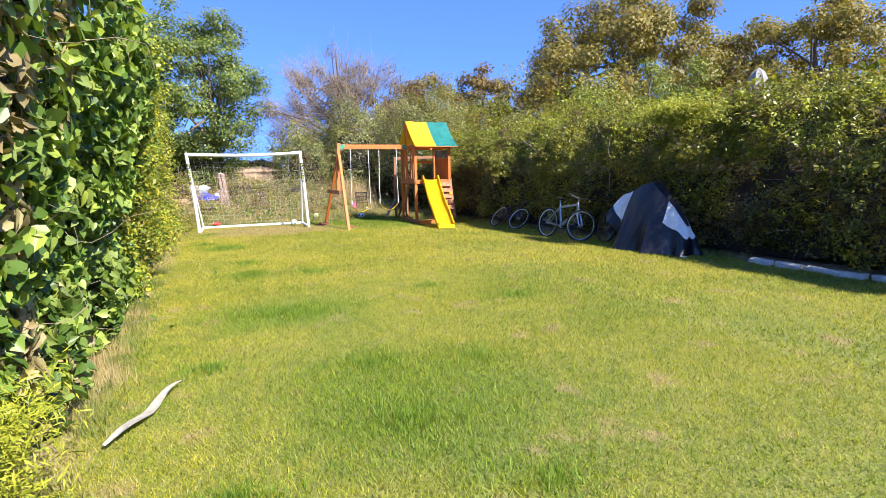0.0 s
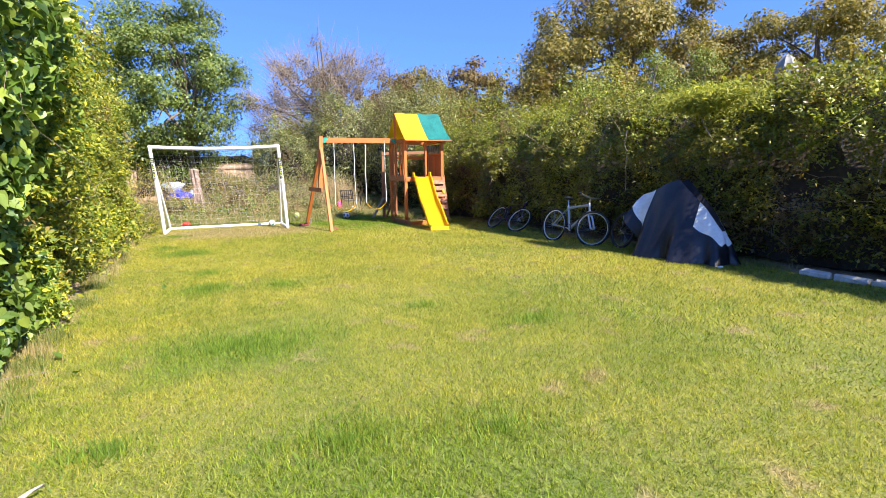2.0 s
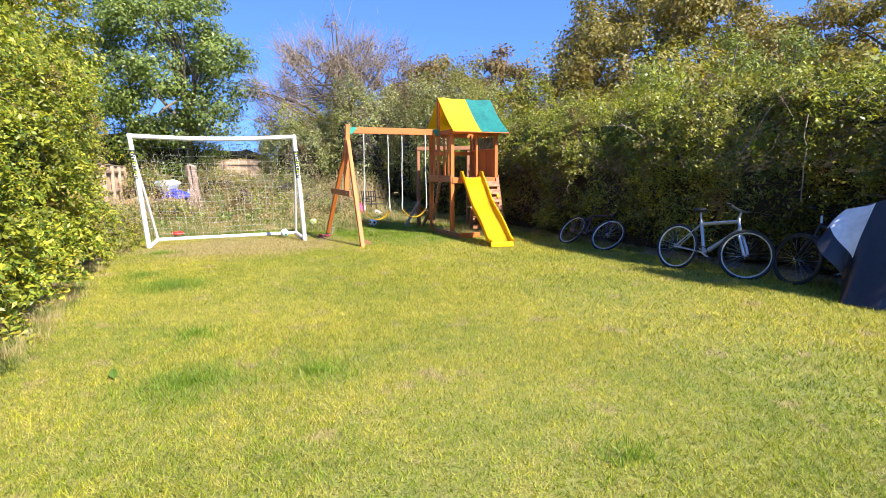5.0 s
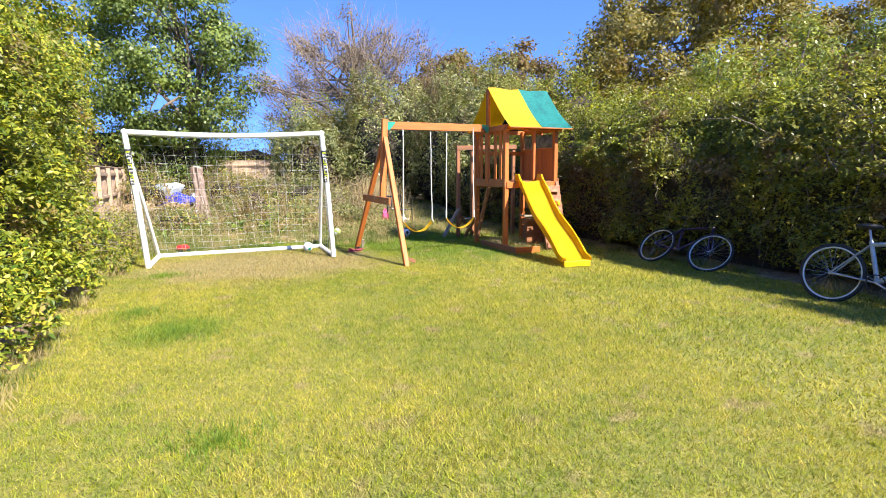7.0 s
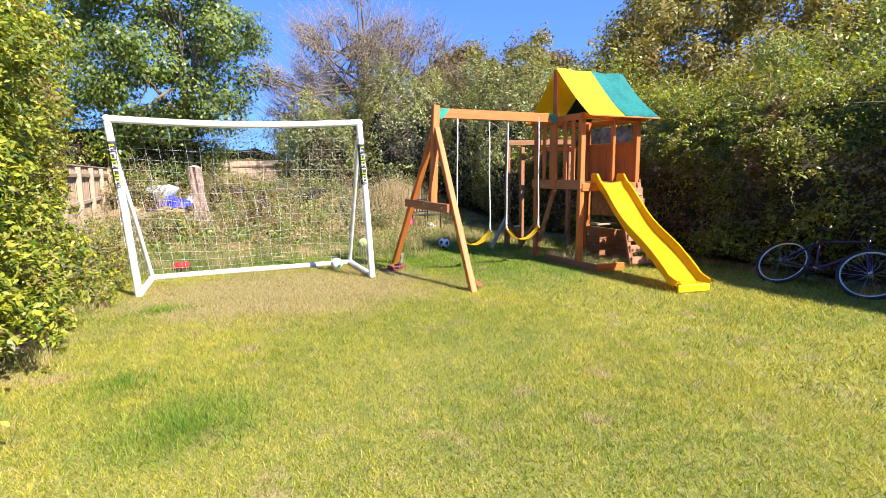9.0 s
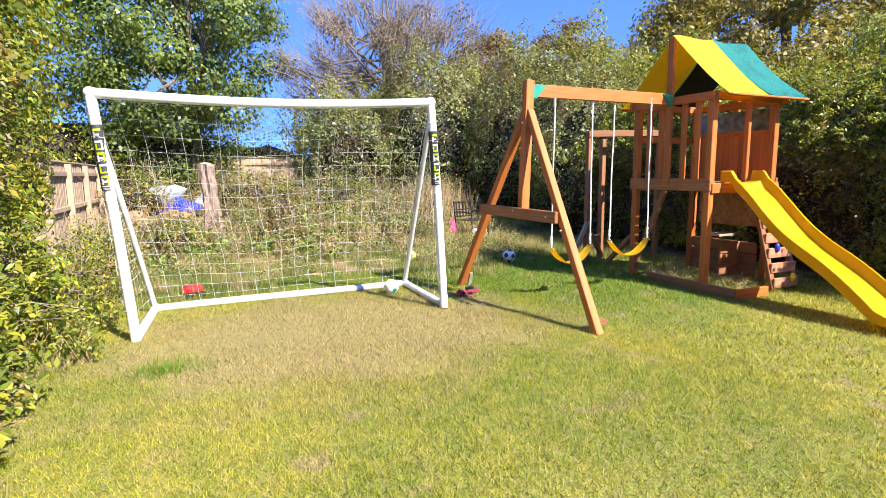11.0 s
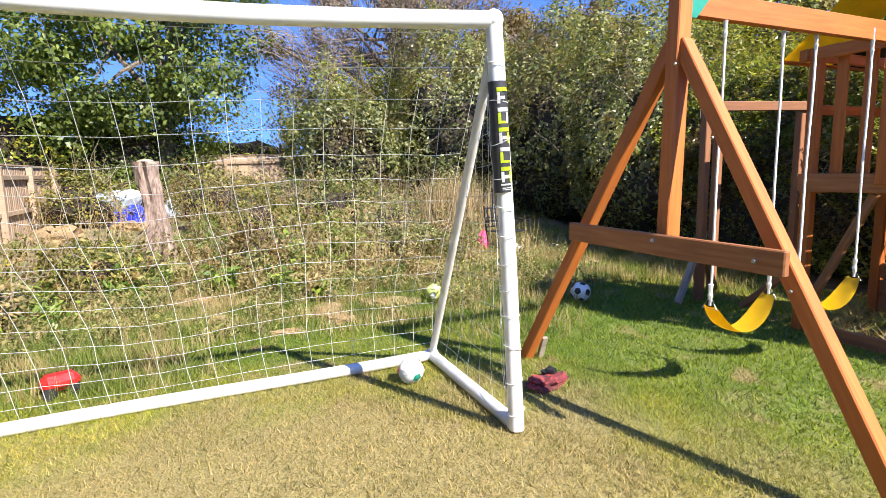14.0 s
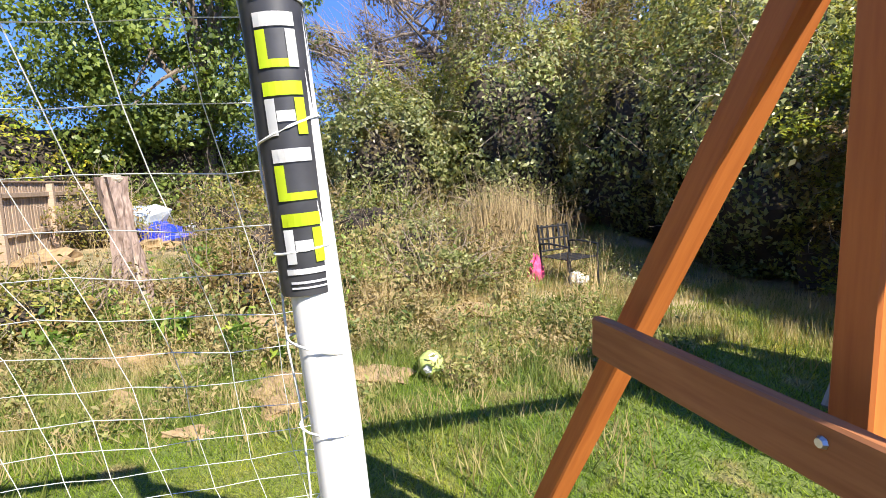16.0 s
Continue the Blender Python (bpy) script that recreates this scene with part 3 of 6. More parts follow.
# right-hand hedge: shaded face towards the lawn, leaves along its top coloured as sunlit
def right_face(v, z):
    p = np.stack([np.full_like(v, 8.0), v, z], axis=1)
    return 8.3 + 0.55 * np.clip(0.55 - z, 0, 1) + 0.13 * wob(p, 1.1, 31) + 0.2 * wob(p, 0.5, 32) + 0.08 * wob(p, 0.2, 36) + 0.58 * np.clip(z - 1.75, 0, 2) ** 1.2 - 0.12 * np.exp(-((z - 2.0) / 0.7) ** 2)


def right_top(v):
    p = np.stack([np.zeros_like(v), v, np.zeros_like(v)], axis=1)
    return 2.68 + 0.018 * v + 0.1 * wob(p, 1.6, 33) + 0.09 * wob(p, 0.5, 34)


hedge_r = thing("garden_hedge", 0, 0, label="tall dense mixed hedge, shaded face and sunlit yellow-green top", category="hedge")
vs = np.arange(-4.0, 20.6, 0.6)
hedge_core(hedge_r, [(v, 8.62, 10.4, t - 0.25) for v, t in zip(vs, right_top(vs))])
n = 62000
v, zf = rng.uniform(-3, 20.5, n), rng.uniform(0, 1, n) ** 0.9
tp_ = right_top(v)
z = 0.12 + zf * (tp_ - 0.1)
u = right_face(v, z) + 0.03 + rng.exponential(0.1, n)
pts = np.stack([u, v, z], axis=1)
keepm = wob(pts, 0.45, 35) > -0.5
nor = np.tile(np.array([[-0.75, -0.1, 0.55]]), (n, 1))
leaf_part("foliage", hedge_r, HEDGE_R, pts[keepm], nor[keepm], 0.068, 0.5, 0.65, 41, 0.4)


def sprays(name, parent, face, out, count, v0, v1, z0, z1, leaf, material, seed, droop, top, label="", reach=0.3, thick=0.045):
    """Shoots that stand out from a hedge face and droop, each with leaves along it; out is the face's way out, along u."""
    r = np.random.default_rng(seed)
    v_, z_ = r.uniform(v0, v1, count), r.uniform(z0, z1, count)
    q = np.stack([face(v_, z_) - out * 0.04, v_, z_], axis=1)
    q = q[(wob(q, 0.7, seed + 1) > -0.35) & (q[:, 2] < top(v_) - 0.12)]
    P_, N_ = [], []
    for p in q:
        m = r.integers(18, 42)
        d = np.array([out * r.uniform(0.35, 1.0), r.normal(0, 0.75), r.normal(-droop, 0.35)])
        d *= reach * r.uniform(0.5, 1.4) / np.linalg.norm(d)
        t = r.uniform(0, 1, (m, 1))
        P_.append(p + d * t + np.array([0, 0, -0.3 * reach * droop]) * t * t + r.normal(0, thick, (m, 3)) * (1.2 - 0.7 * t))
        N_.append(r.normal(0, 0.35, (m, 3)) + np.array([out * 0.35, -0.35, 0.8]))
    leaf_part(name, parent, material, np.concatenate(P_), np.concatenate(N_), leaf, 0.42, 0.35, seed + 2, 0.3, label=label)


sprays("side_shoot_foliage", hedge_r, right_face, -1, 3000, -1.5, 20.3, 0.25, 2.6, 0.066, HEDGE_R, 44, 0.4, right_top)
# upper shoots take the lighter leaf colour that stands for sunlight
sprays("upper_shoot_foliage", hedge_r, right_face, -1, 1500, -1.5, 20.3, 1.75, 2.9, 0.068, HEDGE_LIT, 45, 0.25, right_top)
n = 44000
v, uu = rng.uniform(-3, 20.5, n), 8.45 + 2.1 * rng.uniform(0, 1, n) ** 1.5
z = right_top(v) - 0.12 + rng.normal(0, 0.09, n) - 1.1 * np.clip((9.15 - uu) / 0.7, 0, 1) ** 1.15
uu = uu + 0.14 * wob(np.stack([uu, v, z], axis=1), 0.4, 37)
z += np.where(rng.uniform(0, 1, n) < 0.1, rng.uniform(0, 0.4, n), 0)
pts = np.stack([uu, v, z], axis=1)
leaf_part("lit_top_foliage", hedge_r, HEDGE_LIT, pts, np.tile(np.array([[-0.35, -0.3, 0.9]]), (n, 1)), 0.07, 0.45, 0.7, 42, 0.2, label="yellow-green shoots along the top, coloured as sunlit")
# yellow conifer patch near the top, and loose strands hanging down the face
n = 5000
pts = np.stack([8.06 + rng.normal(0, 0.12, n), rng.normal(7.4, 0.4, n), 2.48 + rng.normal(0, 0.09, n)], axis=1)
leaf_part("yellow_spray", hedge_r, SPRAY, pts, np.tile(np.array([[-0.6, -0.3, 0.6]]), (n, 1)), 0.11, 0.16, 0.5, 43, -0.2, label="yellow conifer sprays")
segs = []
for _ in range(340):
    v0, z0 = rng.uniform(0, 20), rng.uniform(0.4, 2.7)
    p = np.array([right_face(np.array([v0]), np.array([z0]))[0] - 0.06, v0, z0])
    d = rng.normal(size=3) * np.array([0.25, 1, 0.7])
    for s in range(rng.integers(2, 5)):
        q = p + d / np.linalg.norm(d) * rng.uniform(0.08, 0.22)
        segs.append((p, q, 0.004, 0.003))
        p, d = q, d + rng.normal(size=3) * 0.35
for v0, z0, z1, dv in ((9.02, 2.15, 1.05, 0.0), (9.5, 2.3, 1.5, 0.5), (13.4, 2.2, 1.7, 0.15), (12.3, 2.3, 2.0, -0.6), (7.5, 2.25, 1.85, -0.3)):
    p = np.array([8.02, v0, z0])
    for s in range(8):
        q = np.array([8.02 + rng.normal(0, 0.02), v0 + dv * (s + 1) / 8 + rng.normal(0, 0.015), z0 + (z1 - z0) * (s + 1) / 8])
        segs.append((p, q, 0.008, 0.008))
        p = q
sticks("twiggy_growth", hedge_r, TWIG, segs, "bare twigs and pale hanging strands")

n = 11000
v, z = rng.uniform(-3.5, 20.5, n), rng.uniform(0.1, 3.2, n)
pts = np.stack([10.45 + rng.normal(0, 0.12, n), v, z], axis=1)
leaf_part("far_side_foliage", hedge_r, HEDGE_LIT, pts, np.tile(np.array([[0.8, 0, 0.5]]), (n, 1)), 0.13, 0.55, 0.6, 46, 0.3)

# left-hand border: bindweed and ivy near, yellow-green shrubs further on
hedge_l = thing("overgrown_hedge", 0, 0, label="overgrown hedge hung with bindweed, ivy and yellow-green shrubs", category="hedge")


def left_face(v, z):
    p = np.stack([np.zeros_like(v), v, z], axis=1)
    lean = 0.3 * smooth01(v, 1.2, 3.2) * (1 - smooth01(v, 7.0, 11.0)) * np.clip(z - 0.8, 0, 1.9)
    return -0.72 + lean + (0.10 + 0.1 * smooth01(v, 6, 9)) * wob(p, 0.9, 51) + (0.10 + 0.07 * smooth01(v, 6, 9)) * wob(p, 0.4, 52) - 0.02 * (z - 1) ** 2 + 0.12 * np.exp(-((z - 0.4) / 0.5) ** 2)


def left_top(v):
    p = np.stack([np.zeros_like(v), v, np.zeros_like(v)], axis=1)
    return 3.3 + 0.2 * wob(p, 1.5, 53) + 0.7 * np.exp(-((v - 3.6) / 2.4) ** 2)


vs = np.arange(0.6, 17.2, 0.5)
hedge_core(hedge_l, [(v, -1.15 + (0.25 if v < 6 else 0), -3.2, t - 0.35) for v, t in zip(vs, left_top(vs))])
n = 22000
v, z = 1.2 + 7.2 * rng.uniform(0, 1, n) ** 1.1, rng.uniform(0.05, 4.0, n)
pts = np.stack([left_face(v, z) - rng.exponential(0.10, n) + 0.05, v, z], axis=1)
keepm = (wob(pts, 0.35, 54) > -0.15) | (rng.uniform(0, 1, n) < 0.12)
leaf_part("bindweed", hedge_l, IVY, pts[keepm], np.tile(np.array([[0.75, -0.35, 0.5]]), (keepm.sum(), 1)), 0.105, 0.78, 0.75, 55, 1.1, lobes=True, label="heart-shaped green climber leaves")
n = 9500
v, z = rng.uniform(1.2, 4.4, n), rng.uniform(0.05, 3.6, n)
pts = np.stack([left_face(v, z) - rng.exponential(0.07, n) + 0.02, v, z], axis=1)
keepm = (wob(pts, 0.45, 56) > -0.2) & (v < 2.9 + rng.exponential(0.7, n))
leaf_part("withered_vine", hedge_l, VINE_DRY, pts[keepm], np.tile(np.array([[0.8, -0.3, 0.2]]), (keepm.sum(), 1)), 0.1, 0.6, 0.7, 57, 1.6, lobes=True, label="withered brown leaves")
n = 5000
v, z = rng.normal(2.6, 0.35, n), rng.uniform(0.05, 0.6, n)
pts = np.stack([left_face(v, z) + rng.normal(0.06, 0.1, n), v, z], axis=1)
leaf_part("conifer_spray", hedge_l, SPRAY, pts, np.tile(np.array([[0.4, -0.2, 0.8]]), (n, 1)), 0.055, 0.14, 0.5, 58, -0.3, label="yellow conifer sprays near the ground")
n = 66000
v, zf = 7.0 + 10.3 * rng.uniform(0, 1, n) ** 0.9, rng.uniform(0, 1, n)
z = 0.05 + zf * left_top(v)
pts = np.stack([left_face(v, z) - 0.08 - rng.exponential(0.16, n), v, z], axis=1)
pts[:, 0] -= 0.5 * smooth01(v, 15.4, 17.2) * rng.uniform(0.3, 1.5, n)
keepm = wob(pts, 0.42, 59) > -0.22
leaf_part("shrub_foliage", hedge_l, SHRUB_L, pts[keepm], np.tile(np.array([[0.7, -0.45, 0.6]]), (keepm.sum(), 1)), 0.06, 0.5, 0.65, 60, 0.3, label="yellow-green shrub leaves")
n = 9000
v, z = rng.uniform(0.4, 17.2, n), rng.uniform(0.1, 3.6, n)
pts = np.stack([-3.3 + rng.normal(0, 0.12, n), v, z], axis=1)
leaf_part("far_side_foliage", hedge_l, SHRUB_L, pts, np.tile(np.array([[-0.8, 0, 0.5]]), (n, 1)), 0.13, 0.55, 0.6, 62, 0.3)
n = 9000
v, uu = rng.uniform(0.4, 17.2, n), rng.uniform(-3.3, -0.8, n)
pts = np.stack([uu, v, left_top(v) - 0.3 + rng.normal(0, 0.12, n)], axis=1)
leaf_part("top_foliage", hedge_l, SHRUB_L, pts, np.tile(np.array([[0, 0, 1.0]]), (n, 1)), 0.1, 0.55, 0.6, 63, 0.3)
sprays("side_shoot_foliage", hedge_l, left_face, 1, 1200, 7.2, 17.0, 0.15, 3.5, 0.07, SHRUB_L, 61, 0.3, left_top)
sprays("sunlit_shoot_foliage", hedge_l, left_face, 1, 420, 9.0, 17.0, 0.3, 3.5, 0.07, HEDGE_LIT, 65, 0.1, left_top)
segs = []
for _ in range(210):
    v0, z0 = 1.2 + rng.exponential(2.2), rng.uniform(0.1, 3.6)
    p = np.array([left_face(np.array([v0]), np.array([z0]))[0] + rng.uniform(-0.05, 0.06), v0, z0])
    d = rng.normal(size=3) * np.array([0.35, 0.8, 1.0]) + np.array([0, 0, -0.3])
    for s in range(rng.integers(3, 9)):
        q = p + d / np.linalg.norm(d) * rng.uniform(0.05, 0.14)
        segs.append((p, q, 0.0024, 0.002))
        p, d = q, d + rng.normal(size=3) * 0.4
sticks("climbing_growth", hedge_l, TWIG, segs, "bare climbing stems")


# ---- trees and shrubs ----
def tree(name, base, height, crown_c, crown_r, leaf_mat, n_leaf, leaf, label, seed, n_limb=12, n_clump=70, trunk_r=0.16, clump_r=0.55, aspect=0.6, twigs=0, squash=0.75):
    r = np.random.default_rng(seed)
    bu_, bv_ = base
    bz = float(ground_z(bu_, bv_)) - 0.05
    t = thing(name, bu_, bv_, bz, label=label, category="tree")
    c = np.array([crown_c[0] - bu_, crown_c[1] - bv_, crown_c[2] - bz])
    R = np.array(crown_r)
    top = np.array([c[0], c[1], height])
    trunk = [np.array([0, 0, 0.0])]
    for s in range(1, 7):
        f = s / 6
        trunk.append(np.array([c[0] * f ** 1.5, c[1] * f ** 1.5, height * 0.92 * f]) + r.normal(0, 0.08, 3) * np.array([1, 1, 0]))
    part("trunk", tube(trunk, [trunk_r * (1 - 0.85 * i / 6) for i in range(7)], 9), BARK, t)
    clumps = []
    while len(clumps) < n_clump:
        d = r.normal(size=3)
        d /= np.linalg.norm(d)
        q = c + R * d * r.uniform(0.35, 1.0) ** 0.6
        if q[2] > 0.1:
            clumps.append(q)
    clumps = np.array(clumps)
    for i in range(n_limb):
        f = r.uniform(0.25, 0.85)
        k = int(f * 6)
        s = trunk[k] + (trunk[min(6, k + 1)] - trunk[k]) * (f * 6 - k)
        e = clumps[r.integers(len(clumps))]
        mid = (s + e) / 2 + np.array([0, 0, 0.12 * np.linalg.norm(e - s)]) * r.uniform(-0.5, 1)
        rr = trunk_r * (1 - 0.8 * f) * 0.6
        part("limb", add_tube(bmesh.new(), [s, mid, e], [rr, rr * 0.6, rr * 0.2], 6), BARK, t)
    if twigs:
        segs = []
        for _ in range(twigs):
            e = clumps[r.integers(len(clumps))] + r.normal(0, clump_r * 0.5, 3)
            d = (e - c) * np.array([0.6, 0.6, 0.35]) + np.array([0, 0, np.linalg.norm(R) * 0.3]) + r.normal(0, 1.1, 3)
            d /= np.linalg.norm(d)
            p = e - d * r.uniform(0.2, 0.8)
            rad = r.uniform(0.008, 0.02)
            for s in range(4):
                q = p + d * r.uniform(0.18, 0.42)
                segs.append((p, q, rad, rad * 0.75))
                rad *= 0.75
                p, d = q, d + r.normal(0, 0.22, 3)
        sticks("twiggy_growth", t, TWIG, segs)
    per = n_leaf // n_clump
    w = r.uniform(0.5, 1.5, n_clump)
    P, N = [], []
    for q, wk in zip(clumps, w):
        m = int(per * wk)
        d = r.normal(size=(m, 3))
        d /= np.linalg.norm(d, axis=1, keepdims=True)
        cr = clump_r * (0.6 + 0.5 * wk) * np.array([1, 1, squash])
        P.append(q + d * cr * (r.uniform(0.1, 1.0, (m, 1)) ** 0.5))
        N.append(d + (q - c) / R * 0.5 + np.array([0, 0, 0.5]))
    leaf_part("crown", t, leaf_mat, np.concatenate(P), np.concatenate(N), leaf, aspect, 0.5, seed + 1, 0.2)
    return t


def shrub(name, u, v, ru, rv, h, leaf_mat, n_leaf, leaf, label, seed, core=True, aspect=0.5, bumps=0.22):
    """A dense bush: core coloured as inner shade, and leaves over a bumpy dome that reaches the ground."""
    r = np.random.default_rng(seed)
    z0 = float(ground_z(u, v))
    t = thing(name, u, v, z0 - 0.03, label=label, category="shrub")
    # solid body whose dark colour stands for shade seen through the leaves
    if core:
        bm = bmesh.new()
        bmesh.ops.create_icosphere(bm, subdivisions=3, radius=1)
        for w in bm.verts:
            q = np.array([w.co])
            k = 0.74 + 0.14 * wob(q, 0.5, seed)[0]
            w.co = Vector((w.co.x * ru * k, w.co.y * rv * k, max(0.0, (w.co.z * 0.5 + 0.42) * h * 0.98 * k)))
        part("inner_growth", bm, CORE_SHADE, t)
    segs = []
    for _ in range(90):
        d = r.normal(size=3)
        d /= np.linalg.norm(d)
        p = np.array([d[0] * ru, d[1] * rv, max(0.1, (d[2] * 0.5 + 0.48) * h)]) * 0.93
        w = d * np.array([0.6, 0.6, 0.4]) + r.normal(0, 0.5, 3) + np.array([0, 0, 0.4])
        for s in range(4):
            q = p + w / np.linalg.norm(w) * r.uniform(0.1, 0.25)
            segs.append((p, q, 0.007 - 0.0014 * s, 0.0056 - 0.0014 * s))
            p, w = q, w + r.normal(0, 0.3, 3)
    sticks("twiggy_growth", t, TWIG, segs)
    d = r.normal(size=(n_leaf, 3))
    d /= np.linalg.norm(d, axis=1, keepdims=True)
    k = 1 + bumps * wob(d, 0.45, seed) + 0.1 * wob(d, 0.16, seed + 3) - np.clip(r.exponential(0.06, n_leaf), 0, 0.3)
    P = np.stack([d[:, 0] * ru * k, d[:, 1] * rv * k, np.maximum(0.03, (d[:, 2] * 0.52 + 0.48) * h * k)], axis=1)
    N = d + np.array([0, 0, 0.35])
    leaf_part("foliage", t, leaf_mat, P, N, leaf, aspect, 0.6, seed + 5, 0.3)
    return t


tree("green_tree", (1.0, 30.0), 9.8, (0.4, 29.8, 5.6), (3.3, 2.1, 4.4), TREE_GREEN, 44000, 0.135, "tall green broadleaf tree behind the fence", 101, 24, 130, 0.2, 0.7, squash=0.6)
tree("green_tree", (-4.2, 24.0), 8.0, (-4.0, 24.0, 4.9), (2.8, 2.6, 3.2), SHRUB_L, 20000, 0.13, "tall olive-green tree behind the border", 102, 14, 80, 0.2, 0.7, squash=0.5)
tree("olive_tree", (-3.2, 19.6), 6.6, (-2.9, 19.8, 3.9), (2.0, 2.4, 2.8), SHRUB_L, 26000, 0.1, "yellow-green tree overtopping the border hedge", 103, 12, 90, 0.14, 0.55, squash=0.7)
tree("bare_tree", (7.6, 30.4), 8.6, (7.5, 30.2, 5.0), (4.3, 2.2, 3.2), TREE_SPARSE, 13000, 0.1, "half-bare tree with thin mauve-brown twigs", 104, 60, 130, 0.2, 0.45, twigs=2800)
tree("russet_tree", (11.6, 31.6), 7.6, (11.6, 31.6, 4.2), (2.6, 2.2, 3.0), TREE_RUST, 14000, 0.15, "russet tree with thinning brown leaves", 110, 14, 90, 0.16, 0.55, twigs=300)
tree("russet_tree", (15.6, 36.0), 8.8, (15.6, 36.0, 5.0), (3.4, 3.0, 3.7), TREE_OLIVE, 18000, 0.19, "olive tree with some brown leaves", 105, 12, 100, 0.2, 0.7, squash=0.7)
tree("russet_tree", (18.6, 34.2), 9.0, (18.6, 34.2, 5.0), (2.6, 2.6, 4.0), TREE_RUST, 15000, 0.19, "russet-brown tree turning in autumn", 106, 12, 90, 0.2, 0.65, squash=0.7)
tree("broad_tree", (26.6, 28.2), 12.8, (26.6, 27.8, 6.9), (8.0, 5.8, 6.0), TREE_OLIVE, 92000, 0.2, "broad olive-brown tree beyond the hedge", 107, 22, 300, 0.35, 0.95, squash=0.72)
tree("broad_tree", (31.6, 19.8), 10.4, (31.6, 19.8, 5.9), (5.0, 4.6, 4.9), TREE_OLIVE, 42000, 0.19, "olive-green tree beyond the neighbouring garden", 108, 14, 180, 0.3, 0.75, squash=0.72)
tree("broad_tree", (22.0, 33.5), 8.4, (22.0, 33.2, 4.6), (3.4, 3.0, 4.0), TREE_RUST, 14000, 0.18, "brown-green tree at the edge of the wood", 109, 12, 90, 0.25, 0.8, squash=0.7)
for cu, cv, ch, s in ((17.0, 17.0, 6.2, 111), (18.3, 16.0, 5.8, 112), (15.2, 18.4, 5.4, 113)):
    tree("soft_conifer", (cu, cv), ch, (cu, cv, ch * 0.52), (1.1, 1.1, ch * 0.47), CONIFER, 6500, 0.16, "soft feathery green conifer behind the hedge", s, 8, 60, 0.12, 0.4, 0.22)
for su, sv, r1, r2, h, mt, nl, lf, lb, s in (
        (4.9, 26.6, 1.7, 1.3, 3.3, BUSH_BACK, 24000, 0.095, "big leafy green shrub by the back fence", 121),
        (7.4, 26.2, 2.2, 1.6, 4.3, BUSH_BACK, 27000, 0.1, "tall dense green shrub at the back", 122),
        (9.6, 24.2, 2.1, 1.9, 4.9, BUSH_BACK, 27000, 0.1, "tall brownish-green shrub in the corner", 123),
        (9.4, 21.6, 1.7, 1.8, 4.0, BUSH_BACK, 26000, 0.09, "dark glossy shrub behind the climbing frame", 124),
        (11.6, 27.0, 2.6, 2.0, 5.4, TREE_RUST, 16000, 0.1, "brown-leaved thicket behind the shrubs", 125),
        (13.5, 22.0, 2.6, 3.0, 4.8, HEDGE_LIT, 15000, 0.1, "sunlit green shrub beyond the hedge", 126),
        (12.8, 15.6, 2.0, 3.2, 3.9, HEDGE_LIT, 15000, 0.1, "sunlit green shrub beyond the hedge", 127),
        (16.5, 26.5, 3.2, 3.0, 5.6, TREE_OLIVE, 10000, 0.17, "olive thicket beyond the hedge", 128),
        (20.0, 24.0, 4.0, 3.6, 6.0, TREE_OLIVE, 10000, 0.2, "olive thicket under the broad tree", 129),
        (2.4, 33.0, 3.6, 1.5, 3.0, SHRUB_L, 9000, 0.1, "yellowing shrubs behind the back fence", 130),
        (-3.6, 30.0, 2.6, 2.2, 4.4, SHRUB_L, 12000, 0.11, "green shrub behind the side fence", 131),
        (6.0, 28.2, 2.3, 1.2, 3.9, SHRUB_L, 12000, 0.1, "yellow-green shrub under the half-bare tree", 138),
        (-1.2, 16.6, 0.4, 1.0, 0.5, SHRUB_L, 5000, 0.06, "low yellow-green bush beside the goal", 137),
        (-0.2, 30.2, 2.1, 0.9, 3.2, TREE_GREEN, 14000, 0.1, "dark green shrub under the tall tree", 134),
        (-2.5, 16.9, 1.3, 1.6, 4.9, SHRUB_L, 20000, 0.085, "yellow-green shrub overtopping the border", 135),
        (-2.5, 20.4, 1.3, 1.8, 4.6, SHRUB_L, 16000, 0.085, "olive-green shrub beside the fence", 136),
        (26.0, 19.0, 4.5, 4.0, 5.4, TREE_OLIVE, 9000, 0.24, "olive thicket beyond the neighbouring garden", 132),
        (12.0, 32.5, 3.4, 2.0, 4.6, TREE_OLIVE, 11000, 0.16, "olive thicket behind the garden", 133)):
    shrub("shrub", su, sv, r1, r2, h, mt, nl, lf, lb, s)


